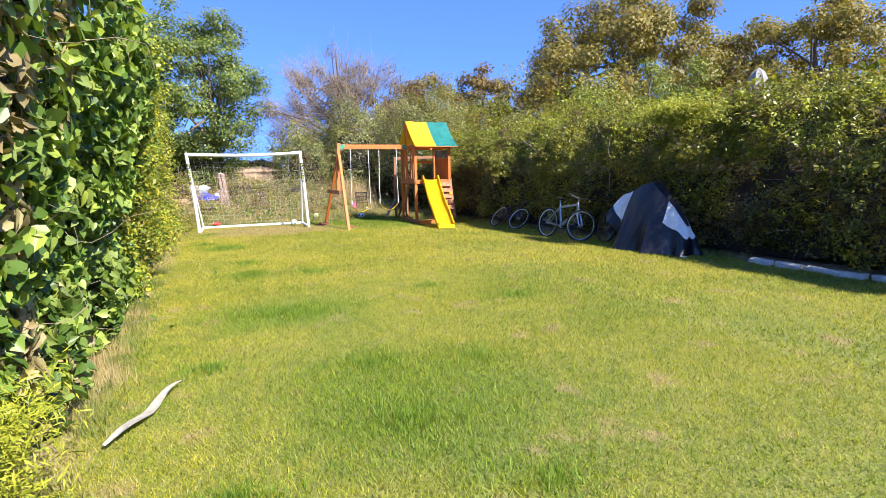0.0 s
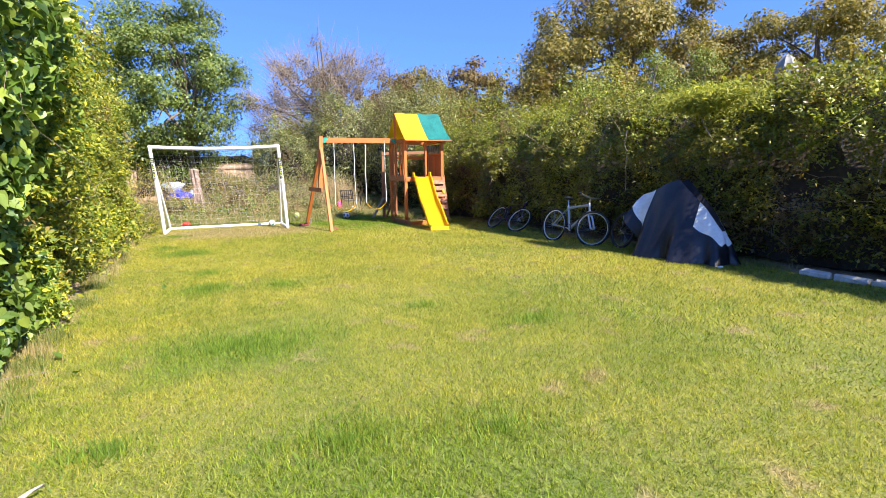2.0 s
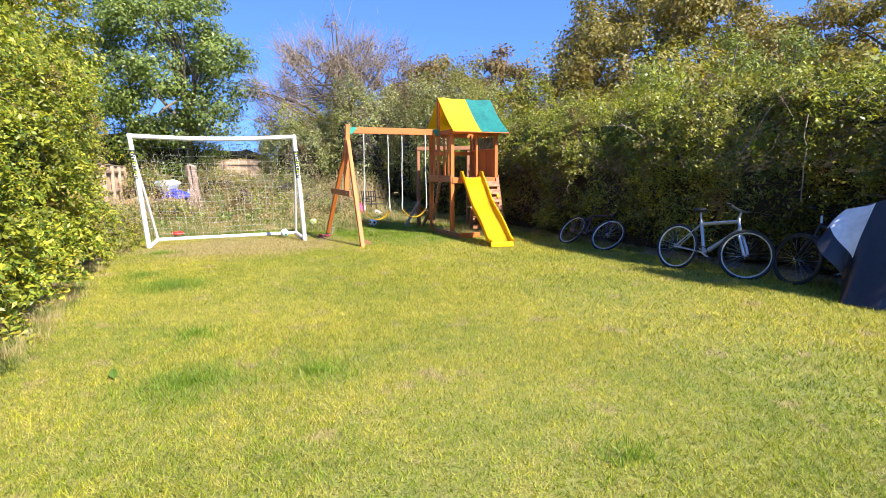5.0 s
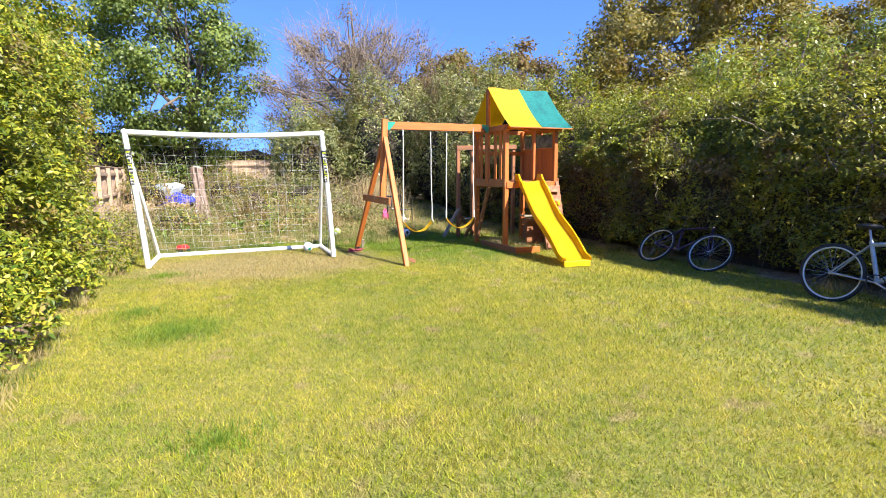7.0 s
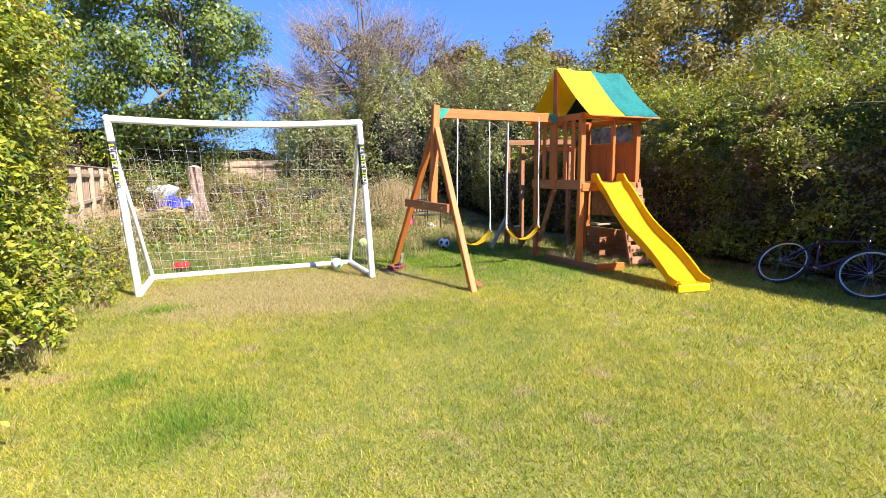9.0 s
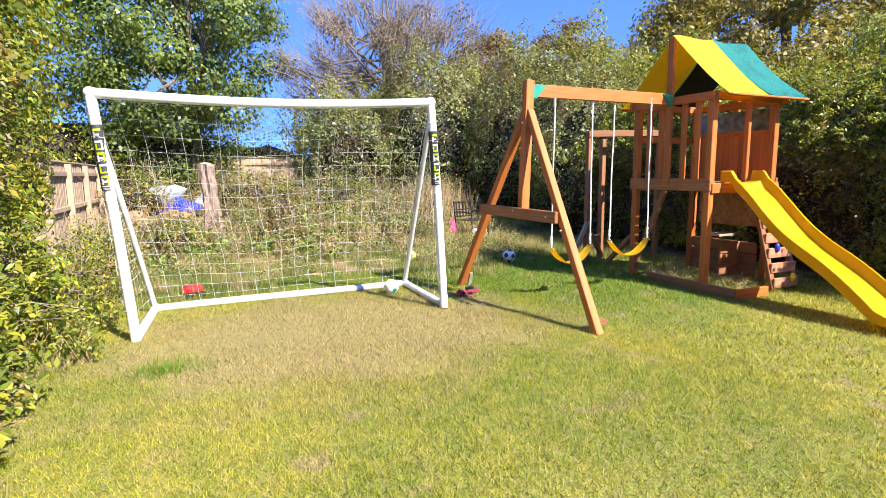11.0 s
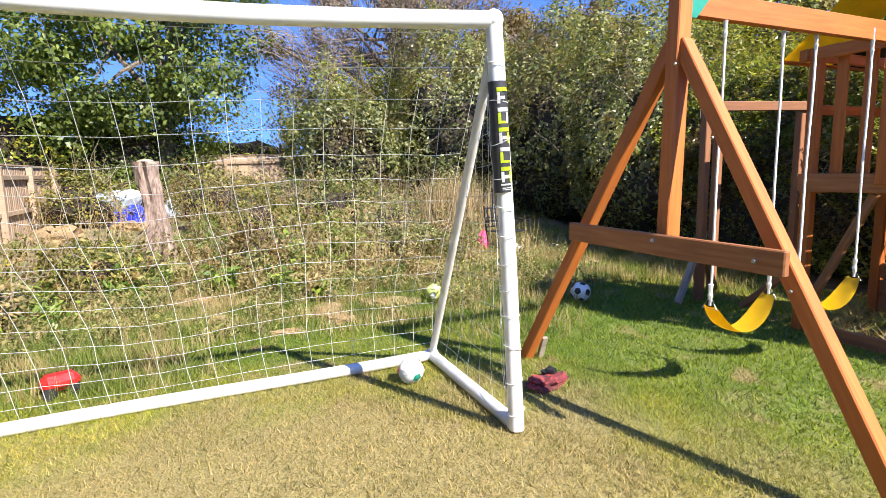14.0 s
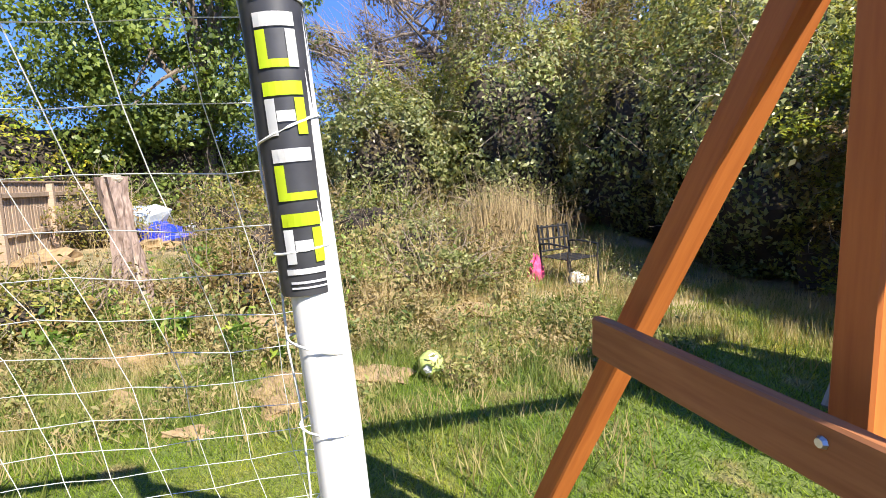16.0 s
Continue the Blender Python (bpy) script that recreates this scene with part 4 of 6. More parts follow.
# ---- football goal ----
def goal():
    BL, BR, TL, TR = (Vector(p) for p in ((0.1, 16.55, 0.03), (3.08, 16.4, 0.03), (-0.08, 16.62, 2.17), (2.94, 16.38, 2.2)))
    KL, KR = Vector((0.2, 17.66, 0.045)), Vector((3.11, 17.68, 0.045))
    g = thing("football_goal", 0, 0, label="white plastic football goal with a sagging pale net", category="goal")
    r = 0.043
    part("post", tube([BL - Vector((0, 0, 0.02)), BL.lerp(TL, 0.5) + Vector((0.012, 0, 0)), TL], r, 20), PVC, g, smooth=True)
    part("post", tube([BR - Vector((0, 0, 0.02)), BR.lerp(TR, 0.5) + Vector((0.01, 0, 0)), TR], r, 20), PVC, g, smooth=True)
    part("crossbar", tube([TL.lerp(TR, i / 8) - Vector((0, 0, 0.05 * math.sin(math.pi * i / 8))) for i in range(9)], r, 20), PVC, g, smooth=True)
    for P in (TL, TR):
        bm = bmesh.new()
        bmesh.ops.create_uvsphere(bm, u_segments=16, v_segments=10, radius=0.051, matrix=Matrix.Translation(P))
        part("corner_joint", bm, PVC, g, smooth=True)
    part("ground_bar", tube([BL.lerp(KL, 0.02), KL], 0.042, 14), PVC_DIRTY, g, smooth=True)
    part("ground_bar", tube([BR.lerp(KR, 0.02), KR], 0.042, 14), PVC_DIRTY, g, smooth=True)
    part("back_bar", tube([KL.lerp(KR, i / 6) + Vector((0, 0.015 * math.sin(i), 0)) for i in range(7)], 0.042, 14), PVC_DIRTY, g, smooth=True)
    for K, T in ((KL, TL), (KR, TR)):
        part("stay", tube([K, K.lerp(T.lerp(Vector((T.x, T.y, 1.7)), 0.2), 0.5), Vector((T.x, T.y + 0.03, T.z - 0.18))], 0.028, 12), PVC_DIRTY, g, smooth=True)
        bm = bmesh.new()
        bmesh.ops.create_uvsphere(bm, u_segments=14, v_segments=8, radius=0.056, matrix=Matrix.Translation(K))
        part("elbow", bm, PVC_DIRTY, g, smooth=True)
    # printed sleeves, with block shapes and a cord wound down each post
    for B, T in ((BL, TL), (BR, TR)):
        at = lambda z: B.lerp(T, (z - 0.03) / (T.z - 0.03))
        sl = part("sleeve", tube([at(1.35), at(1.62), at(1.905)], r + 0.004, 22), SLEEVE, g, "charcoal printed sleeve", smooth=True)
        d = (T - B).normalized()
        front = Vector((0, -1, 0))
        sd = d.cross(front).normalized()

        def patch(name, a0, a1, z0, z1, material):
            bm = bmesh.new()
            k = 6
            lo, hi = [], []
            for i in range(k + 1):
                a = a0 + (a1 - a0) * i / k
                out = (front * math.cos(a) + sd * math.sin(a)) * (r + 0.0065)
                lo.append(bm.verts.new(at(z0) + out))
                hi.append(bm.verts.new(at(z1) + out))
            for i in range(k):
                bm.faces.new((lo[i], lo[i + 1], hi[i + 1], hi[i]))
            bmesh.ops.solidify(bm, geom=bm.faces[:], thickness=0.0015)
            part(name, bm, material, sl)
        z = 1.872
        for j in range(5):
            a, b = (WHITE, LIME) if j % 2 else (LIME, WHITE)
            patch("print_block", -0.62, 0.62, z - 0.02, z, a)
            patch("print_block", -0.62, -0.3, z - 0.078, z - 0.024, b)
            if j in (1, 2, 4):
                patch("print_block", 0.3, 0.62, z - 0.078, z - 0.024, a)
            if j in (0, 2, 4):
                patch("print_block", -0.28, 0.28, z - 0.058, z - 0.042, b)
            if j in (1, 3):
                patch("print_block", -0.62, 0.62, z - 0.078, z - 0.066, b)
            z -= 0.098
        patch("print_bar", -0.7, 0.7, 1.385, 1.394, WHITE)
        patch("print_bar", -0.6, 0.6, 1.37, 1.374, WHITE)
        patch("print_bar", -0.6, 0.6, 1.362, 1.365, WHITE)
        z = 0.12
        while z < 2.1:
            tilt = 0.02 * math.sin(z * 9)
            c = at(z)
            pts = []
            for i in range(16):
                a = 2 * math.pi * i / 16
                pts.append(c + (front * math.cos(a) + sd * math.sin(a)) * (r + 0.006) + d * tilt * math.sin(a))
            part("cord", tube(pts, 0.0022, 5, True), CORD, g)
            z += 0.165 + 0.03 * math.sin(z * 5)
        lace = [at(0.15 + i * 0.1) + (front * -0.35 + sd * (-0.95)).normalized() * (r + 0.008) + Vector((0.004 * math.sin(i * 2.1), 0.004 * math.cos(i * 1.7), 0)) for i in range(20)]
        part("cord", tube(lace, 0.0022, 5), CORD, g)
    # net: sloping back and two side panels, knotted strings
    bm = bmesh.new()
    nx, nz = 19, 16

    def back_pt(i, j):
        s, t = i / nx, j / nz
        a = TL.lerp(TR, s) - Vector((0, -0.05, 0.05 + 0.05 * math.sin(math.pi * s)))
        b = KL.lerp(KR, s)
        p = a.lerp(b, t)
        sag = math.sin(math.pi * t)
        p.y += 0.17 * sag + 0.025 * math.sin(i * 0.9 + j * 0.35) * sag
        p.z += -0.06 * sag + 0.028 * math.sin(i * 0.5 + 1.3) * sag + 0.007 * math.sin(i * 2.3 + j * 1.9) * sag
        p.x += 0.025 * math.sin(j * 0.6 + i * 0.2) * sag + 0.006 * math.sin(j * 2.1 + i * 1.7) * sag
        return p
    for i in range(nx + 1):
        add_tube(bm, [back_pt(i, j) for j in range(nz + 1)], 0.0015, 3, cap=False)
    for j in range(nz + 1):
        add_tube(bm, [back_pt(i, j) for i in range(nx + 1)], 0.0015, 3, cap=False)
    part("back_net", bm, NETTING, g)
    for B, T, K, out in ((BL, TL, KL, -1), (BR, TR, KR, 1)):
        bm = bmesh.new()
        rows_n = 13

        def side_pt(j, q):
            t = j / rows_n
            a, b = B.lerp(T, t), K.lerp(Vector((T.x, T.y + 0.04, T.z - 0.1)), t)
            p = a.lerp(b, q)
            p.x += out * 0.05 * math.sin(math.pi * q) * (1 - t) + 0.012 * math.sin(j * 1.3 + q * 7)
            p.z += -0.04 * math.sin(math.pi * q) * (1 - t)
            return p
        for j in range(1, rows_n):
            add_tube(bm, [side_pt(j, q / 7) for q in range(8)], 0.0015, 3, cap=False)
        for q in range(1, 7):
            add_tube(bm, [side_pt(j, q / 7) for j in range(0, rows_n)], 0.0015, 3, cap=False)
        part("side_net", bm, NETTING, g)


goal()


# ---- swing frame and play tower ----
def bolt(parent, p, normal, r=0.012):
    n_ = Vector(normal).normalized()
    m = n_.to_track_quat("Z", "Y").to_matrix().to_4x4()
    bm = bmesh.new()
    bmesh.ops.create_cone(bm, cap_ends=True, segments=8, radius1=r, radius2=r * 0.7, depth=0.008, matrix=Matrix.Translation(p) @ m)
    return part("bolt", bm, STEEL, parent)


PU, PV = 6.25, 16.25          # tower's near side and the ridge line
sw = thing("swing_set", 4.0, PV, label="orange-stained wooden swing frame with an A-shaped end", category="swing set")


def L(u, v, z):
    return Vector((u - 4.0, v - PV, z))


beam("top_beam", L(4.1, PV, 2.36), L(6.2, PV, 2.36), 0.05, 0.14, STAIN, sw)
beam("leg", L(3.92, 14.87, -0.02), L(4.05, PV - 0.03, 2.14), 0.08, 0.08, STAIN, sw, side=(1, 0, 0))
beam("leg", L(3.80, 17.42, -0.02), L(4.05, PV + 0.03, 2.14), 0.085, 0.08, STAIN, sw, side=(1, 0, 0))
beam("centre_strut", L(3.97, 16.2, 0.98), L(4.06, PV, 2.47), 0.085, 0.1, STAIN, sw, side=(1, 0, 0))
beam("cross_bar", L(3.84, 15.42, 1.03), L(3.81, 16.87, 1.045), 0.04, 0.118, STAIN_OLD, sw)
for bv_, bz_ in ((15.55, 1.03), (16.15, 1.06), (16.82, 1.045)):
    bolt(sw, L(3.80, bv_, bz_), (-1, 0, 0))
for bz_ in (0.9, 1.6, 2.0):
    bolt(sw, L(3.94 - 0.04, 14.87 + 1.35 * bz_ / 2.14, bz_), (-1, -0.2, 0), 0.009)
bolt(sw, L(3.88, 16.93, 0.93), (-1, 0, 0), 0.009)
for u0, sgn in ((4.12, 1), (6.17, -1)):
    for sv_ in (-1, 1):
        bm = bmesh.new()
        face = [bm.verts.new(L(u0 + a * sgn, PV + sv_ * 0.028, 2.36 + b)) for a, b in ((-0.02, 0.065), (0.13, 0.065), (0.125, 0.035), (0.02, -0.085), (-0.02, -0.085))]
        slab = bmesh.ops.extrude_face_region(bm, geom=[bm.faces.new(face)])
        bmesh.ops.translate(bm, vec=(0, sv_ * 0.012, 0), verts=[w for w in slab["geom"] if isinstance(w, bmesh.types.BMVert)])
        bmesh.ops.recalc_face_normals(bm, faces=bm.faces[:])
        part("corner_bracket", bm, BRACKET, sw, "teal plastic corner bracket")
part("ground_stake", box(0.05, 0.03, 0.22, tuple(L(3.9, 17.33, 0.07)), 0.004, Matrix.Rotation(0.35, 4, "X")), GREY_WOOD, sw)
part("ground_stake", box(0.16, 0.05, 0.06, tuple(L(4.04, 15.0, 0.08)), 0.004, Matrix.Rotation(0.4, 4, "Y")), STAIN_DARK, sw)


def swing(u0, u1, seat_z, twist):
    um = (u0 + u1) / 2
    s = thing("swing", um, PV, seat_z, rz=twist, label="yellow belt swing seat hanging on white ropes", category="swing", group="swings on the frame")
    h = (u1 - u0) / 2
    bm = bmesh.new()
    prev = None
    for i in range(19):
        t = -1 + 2 * i / 18
        x, z = t * h * 0.98, 0.2 * abs(t) ** 2.2 - 0.01
        w = 0.075 * (1 - 0.45 * abs(t) ** 5)
        row = [bm.verts.new((x, y * w, z + 0.012 * (abs(y) ** 3))) for y in (-1, -0.5, 0, 0.5, 1)]
        if prev:
            for j in range(4):
                bm.faces.new((prev[j], prev[j + 1], row[j + 1], row[j]))
        prev = row
    bmesh.ops.solidify(bm, geom=bm.faces[:], thickness=0.009)
    part("belt", bm, YELLOW, s, smooth=True)
    for sg, uu_ in ((-1, u0), (1, u1)):
        top = Vector(((uu_ - um) * 0.92, 0.0, 2.31 - seat_z))
        foot = Vector((sg * h * 0.98, 0.0, 0.2))
        part("rope", tube([foot.lerp(top, i / 10) + Vector((0.004 * math.sin(i), 0, 0)) for i in range(11)], 0.0085, 7), CORD, s, smooth=True)
        for q, rr, ln in ((0.02, 0.017, 0.1), (0.93, 0.014, 0.1)):
            a = foot.lerp(top, q)
            part("rope_knot", tube([a, a + Vector((0, 0, ln * 0.3)), a + Vector((0, 0, ln * 0.5)), a + Vector((0, 0, ln))], [rr * 0.7, rr, rr * 0.75, rr], 8), CORD, s)
        part("triangle_ring", tube([foot + Vector((0, -0.05, -0.02)), foot + Vector((0, 0.05, -0.02)), foot + Vector((0, 0, 0.06))], 0.004, 6, True), STEEL, s)
        part("hanger", tube([top, top + Vector((0, 0, 0.06))], 0.01, 6), STEEL, s)
    return s


swing(4.38, 4.99, 0.40, 3)
swing(5.28, 5.88, 0.43, -4)

tw = thing("play_tower", PU, PV, label="orange-stained wooden play tower with a yellow and teal canvas roof", category="play tower")


def T_(u, v, z):
    return Vector((u - PU, v - PV, z))


U0, U1, V0, V1, DECK, EAVE, RIDGE = 6.27, 7.4, 15.68, 16.84, 1.32, 2.36, 3.14
for a, b, top in ((U0, V0, EAVE), (U0, V1, EAVE), (U1, V0, EAVE), (U1, V1, EAVE)):
    beam("post", T_(a, b, 0.02), T_(a, b, top), 0.085, 0.085, STAIN, tw, side=(0, 1, 0))
beam("ridge_post", T_(U0 - 0.06, PV + 0.02, DECK - 0.03), T_(U0 - 0.06, PV + 0.02, RIDGE - 0.02), 0.05, 0.09, STAIN, tw, side=(0, 1, 0))
beam("ridge_post", T_(U1 + 0.06, PV + 0.02, DECK), T_(U1 + 0.06, PV + 0.02, RIDGE - 0.02), 0.05, 0.09, STAIN, tw, side=(0, 1, 0))
for a in (U0 - 0.045, U1 + 0.045):
    beam("side_rail", T_(a, V0 - 0.12, EAVE - 0.02), T_(a, V1 + 0.12, EAVE - 0.02), 0.035, 0.1, STAIN, tw)
    beam("deck_rim", T_(a, V0 - 0.06, DECK - 0.02), T_(a, V1 + 0.06, DECK - 0.02), 0.035, 0.15, STAIN_OLD, tw)
for b in (V0 - 0.05, V1 + 0.05):
    beam("deck_rim", T_(U0 - 0.02, b, DECK - 0.06), T_(U1 + 0.02, b, DECK - 0.06), 0.035, 0.12, STAIN, tw)
    beam("eave_rail", T_(U0 - 0.1, b, EAVE - 0.02), T_(U1 + 0.12, b, EAVE - 0.02), 0.035, 0.09, STAIN, tw)
for i in range(9):
    b = V0 + 0.07 + i * (V1 - V0 - 0.14) / 8
    beam("deck_board", T_(U0 + 0.0, b, DECK), T_(U1 - 0.0, b, DECK), 0.11, 0.022, STAIN_DARK, tw)
for b in (V0 + 0.2, V0 + 0.4, V0 + 0.76, V0 + 0.96):
    beam("slat", T_(U0 - 0.0, b, DECK + 0.02), T_(U0 - 0.0, b, EAVE - 0.06), 0.09, 0.022, STAIN, tw, side=(1, 0, 0))
for i in range(5):
    b = V0 + 0.14 + i * 0.22
    beam("panel_board", T_(U1, b, DECK + 0.02), T_(U1, b, 1.94), 0.215, 0.02, STAIN, tw, side=(1, 0, 0))
beam("sill_rail", T_(U1, V0, 1.96), T_(U1, V1, 1.96), 0.05, 0.05, STAIN, tw)
part("window", box(0.012, V1 - V0 - 0.1, 0.26, tuple(T_(U1, PV, 2.12)), 0.0), SMOKED, tw, "smoked plastic bubble window")
beam("front_post", T_(U0 + 0.62, V0 - 0.01, DECK), T_(U0 + 0.62, V0 - 0.01, EAVE - 0.06), 0.05, 0.06, STAIN, tw, side=(0, 1, 0))
beam("back_rail", T_(U0, V1, 1.9), T_(U1, V1, 1.9), 0.04, 0.08, STAIN, tw)
part("printed_panel", box(0.02, 0.95, 0.55, tuple(T_(U1 + 0.02, PV, 1.0)), 0.004), BRICKISH, tw, "rock-print climbing panel")
for p0, p1 in (((U0, V1, 0.1), (U0, V1 - 0.5, DECK - 0.1)), ((U0, V1 + 0.05, DECK - 0.75), (U0, V1 + 0.55, 0.1))):
    beam("brace", T_(*p0), T_(*p1), 0.06, 0.06, STAIN_DARK, tw, side=(1, 0, 0))
for i in range(3):
    beam("lower_board", T_(U0 + 0.72, V0 + 0.35, 0.12 + i * 0.16), T_(U1 + 0.02, V0 + 0.35, 0.12 + i * 0.16), 0.022, 0.15, STAIN_DARK, tw)
    beam("lower_board", T_(U1 - 0.02, V0 + 0.1, 0.12 + i * 0.16), T_(U1 - 0.02, V1 - 0.05, 0.12 + i * 0.16), 0.022, 0.15, STAIN_DARK, tw)
part("shelf", box(0.4, 0.2, 0.03, tuple(T_(U1 - 0.3, V0 + 0.4, 0.62)), 0.004), GREY_WOOD, tw)
# climbing ladder with rock-print treads, leaning out beside the slide
for du in (0.0, 0.42):
    beam("ladder_rail", T_(U1 - 0.42 + du, V0 - 0.42, 0.0), T_(U1 - 0.42 + du, V0 - 0.06, DECK), 0.05, 0.08, STAIN_DARK, tw, side=(1, 0, 0))
for i in range(7):
    f = 0.08 + i * 0.135
    beam("tread", T_(U1 - 0.44, V0 - 0.46 + 0.36 * f, DECK * f), T_(U1 + 0.02, V0 - 0.46 + 0.36 * f, DECK * f), 0.03, 0.125, BRICKISH, tw)
for i, (du, f) in enumerate(((0.3, 0.12), (0.12, 0.4), (0.34, 0.68))):
    bm = bmesh.new()
    bmesh.ops.create_icosphere(bm, subdivisions=2, radius=0.05, matrix=Matrix.Translation(T_(U1 - 0.42 + du, V0 - 0.5 + 0.36 * f, DECK * f)) @ Matrix.Diagonal((0.8, 0.6, 1.2, 1)))
    part("hand_hold", bm, YELLOW if i != 1 else BLUE, tw, smooth=True)


def canvas(name, u0, u1, material, seed, drop=0.0):
    for sg in (-1, 1):
        bm = bmesh.new()
        prev = None
        nu, nv = 8, 12
        grid = []
        for i in range(nu + 1):
            row = []
            for j in range(nv + 1):
                s, t = i / nu, j / nv
                u_, half = u0 + (u1 - u0) * s, 0.86
                sag = -0.05 * math.sin(math.pi * t) + 0.012 * math.sin(7 * s + 5 * t + seed)
                row.append(bm.verts.new(T_(u_, PV + sg * half * t, RIDGE - (RIDGE - EAVE + 0.03) * t + sag + drop)))
            grid.append(row)
        for i in range(nu):
            for j in range(nv):
                bm.faces.new((grid[i][j], grid[i + 1][j], grid[i + 1][j + 1], grid[i][j + 1]))
        bmesh.ops.solidify(bm, geom=bm.faces[:], thickness=0.004)
        part(name, bm, material, tw, {"yellow_canvas": "yellow canvas", "dark_lining": "dark sheet close under the teal canvas"}.get(material.name, "teal canvas with a torn dark print"), smooth=True)


canvas("roof_canvas", U0 - 0.08, U0 + 0.62, CANVAS_Y, 0)
# thin dark sheet 12 mm below the teal canvas
canvas("roof_lining", U0 + 0.63, U1 + 0.17, LINING, 2, -0.012)
canvas("roof_canvas", U0 + 0.62, U1 + 0.18, CANVAS_G, 2)
for sg in (-1, 1):
    beam("eave_batten", T_(U0 - 0.08, PV + sg * 0.85, EAVE - 0.035), T_(U1 + 0.18, PV + sg * 0.85, EAVE - 0.035), 0.05, 0.025, STAIN, tw)


def slide():
    s = thing("slide", U0 + 0.46, V0 - 0.03, 0, rz=-11, label="bright yellow wavy plastic slide running down to the lawn", category="slide")
    n_ = 26
    prof = []
    for i in range(n_ + 1):
        t = i / n_
        y = -2.12 * t
        z = 1.34 * (1 - t) + 0.08 * math.sin(t * 2 * math.pi * 1.5 + 0.3) * (1 - t) - 0.02
        if t > 0.86:
            z = max(z, 0.09 + 0.0 * t)
        if t < 0.08:
            z = 1.33
        prof.append((y, z))
    cross = [(-0.245, 0.02), (-0.25, 0.13), (-0.215, 0.14), (-0.19, 0.02), (-0.1, -0.005), (0, -0.01), (0.1, -0.005), (0.19, 0.02), (0.215, 0.14), (0.25, 0.13), (0.245, 0.02)]
    bm = bmesh.new()
    prev = None
    for i, (y, z) in enumerate(prof):
        t = i / n_
        k = 1.0 if t < 0.9 else 1 - 0.5 * (t - 0.9) / 0.1
        row = [bm.verts.new((x, y, max(0.03, z + h * (k if h > 0.05 else 1) - (0.02 if abs(x) > 0.24 and h < 0.05 else 0)))) for x, h in cross]
        if prev:
            for j in range(len(cross) - 1):
                bm.faces.new((prev[j], prev[j + 1], row[j + 1], row[j]))
        prev = row
    bmesh.ops.solidify(bm, geom=bm.faces[:], thickness=0.012)
    part("chute", bm, YELLOW, s, smooth=True)
    part("end_lip", box(0.46, 0.03, 0.1, (0, -2.12, 0.055), 0.012), YELLOW, s)
    return s


slide()

bed = thing("timber_edging", 6.2, 15.2, label="weathered timber edging round the soil bed under the tower", category="edging")
beam("board", (0, 1.3, 0.06), (0, 0.0, 0.06), 0.04, 0.12, STAIN_DARK, bed)
beam("board", (0.0, 0.0, 0.06), (0.5, -0.05, 0.06), 0.04, 0.12, STAIN, bed)
n = 2600
pts_u, pts_v = rng.uniform(6.25, 7.5, n), rng.uniform(15.2, 17.2, n)
s0 = np.stack([pts_u, pts_v, np.zeros(n)], axis=1)
e0 = s0 + np.stack([rng.normal(0, 0.12, n), rng.normal(0, 0.12, n), rng.uniform(0.03, 0.16, n)], axis=1)
vv, ff = strands(s0, e0, 0.012, 14)
hay = new("cut_grass", fast_mesh("cut_grass", vv, ff, ROUGH_GRASS))
hay.matrix_basis = GM
tagged(hay, "straggling grass and cuttings under the play tower", "grass", kind="stuff")

cf = thing("climbing_frame", 6.4, 18.0, label="dark-stained wooden climbing frame with a crossbar and diagonal braces", category="climbing frame")
beam("post", (0.0, 0, 0), (0.0, 0, 2.08), 0.08, 0.08, STAIN_DARK, cf, side=(0, 1, 0))
beam("post", (0.5, 0.25, 0), (0.5, 0.25, 2.0), 0.08, 0.08, STAIN_DARK, cf, side=(0, 1, 0))
beam("top_rail", (-0.05, -0.03, 2.06), (1.5, -0.1, 2.1), 0.05, 0.1, STAIN_DARK, cf)
beam("post", (1.45, -0.05, 0), (1.45, -0.05, 2.08), 0.08, 0.08, STAIN_DARK, cf, side=(0, 1, 0))
beam("brace", (-0.42, -0.1, 0.05), (0.05, 0, 0.75), 0.06, 0.06, GREY_WOOD, cf, side=(0, 1, 0))
beam("brace", (0.06, 0.0, 0.5), (0.5, 0.2, 0.05), 0.06, 0.06, STAIN_DARK, cf, side=(0, 1, 0))
part("rung", tube([(0.0, 0.0, 0.42), (0.5, 0.25, 0.42)], 0.014, 8), CORD, cf)


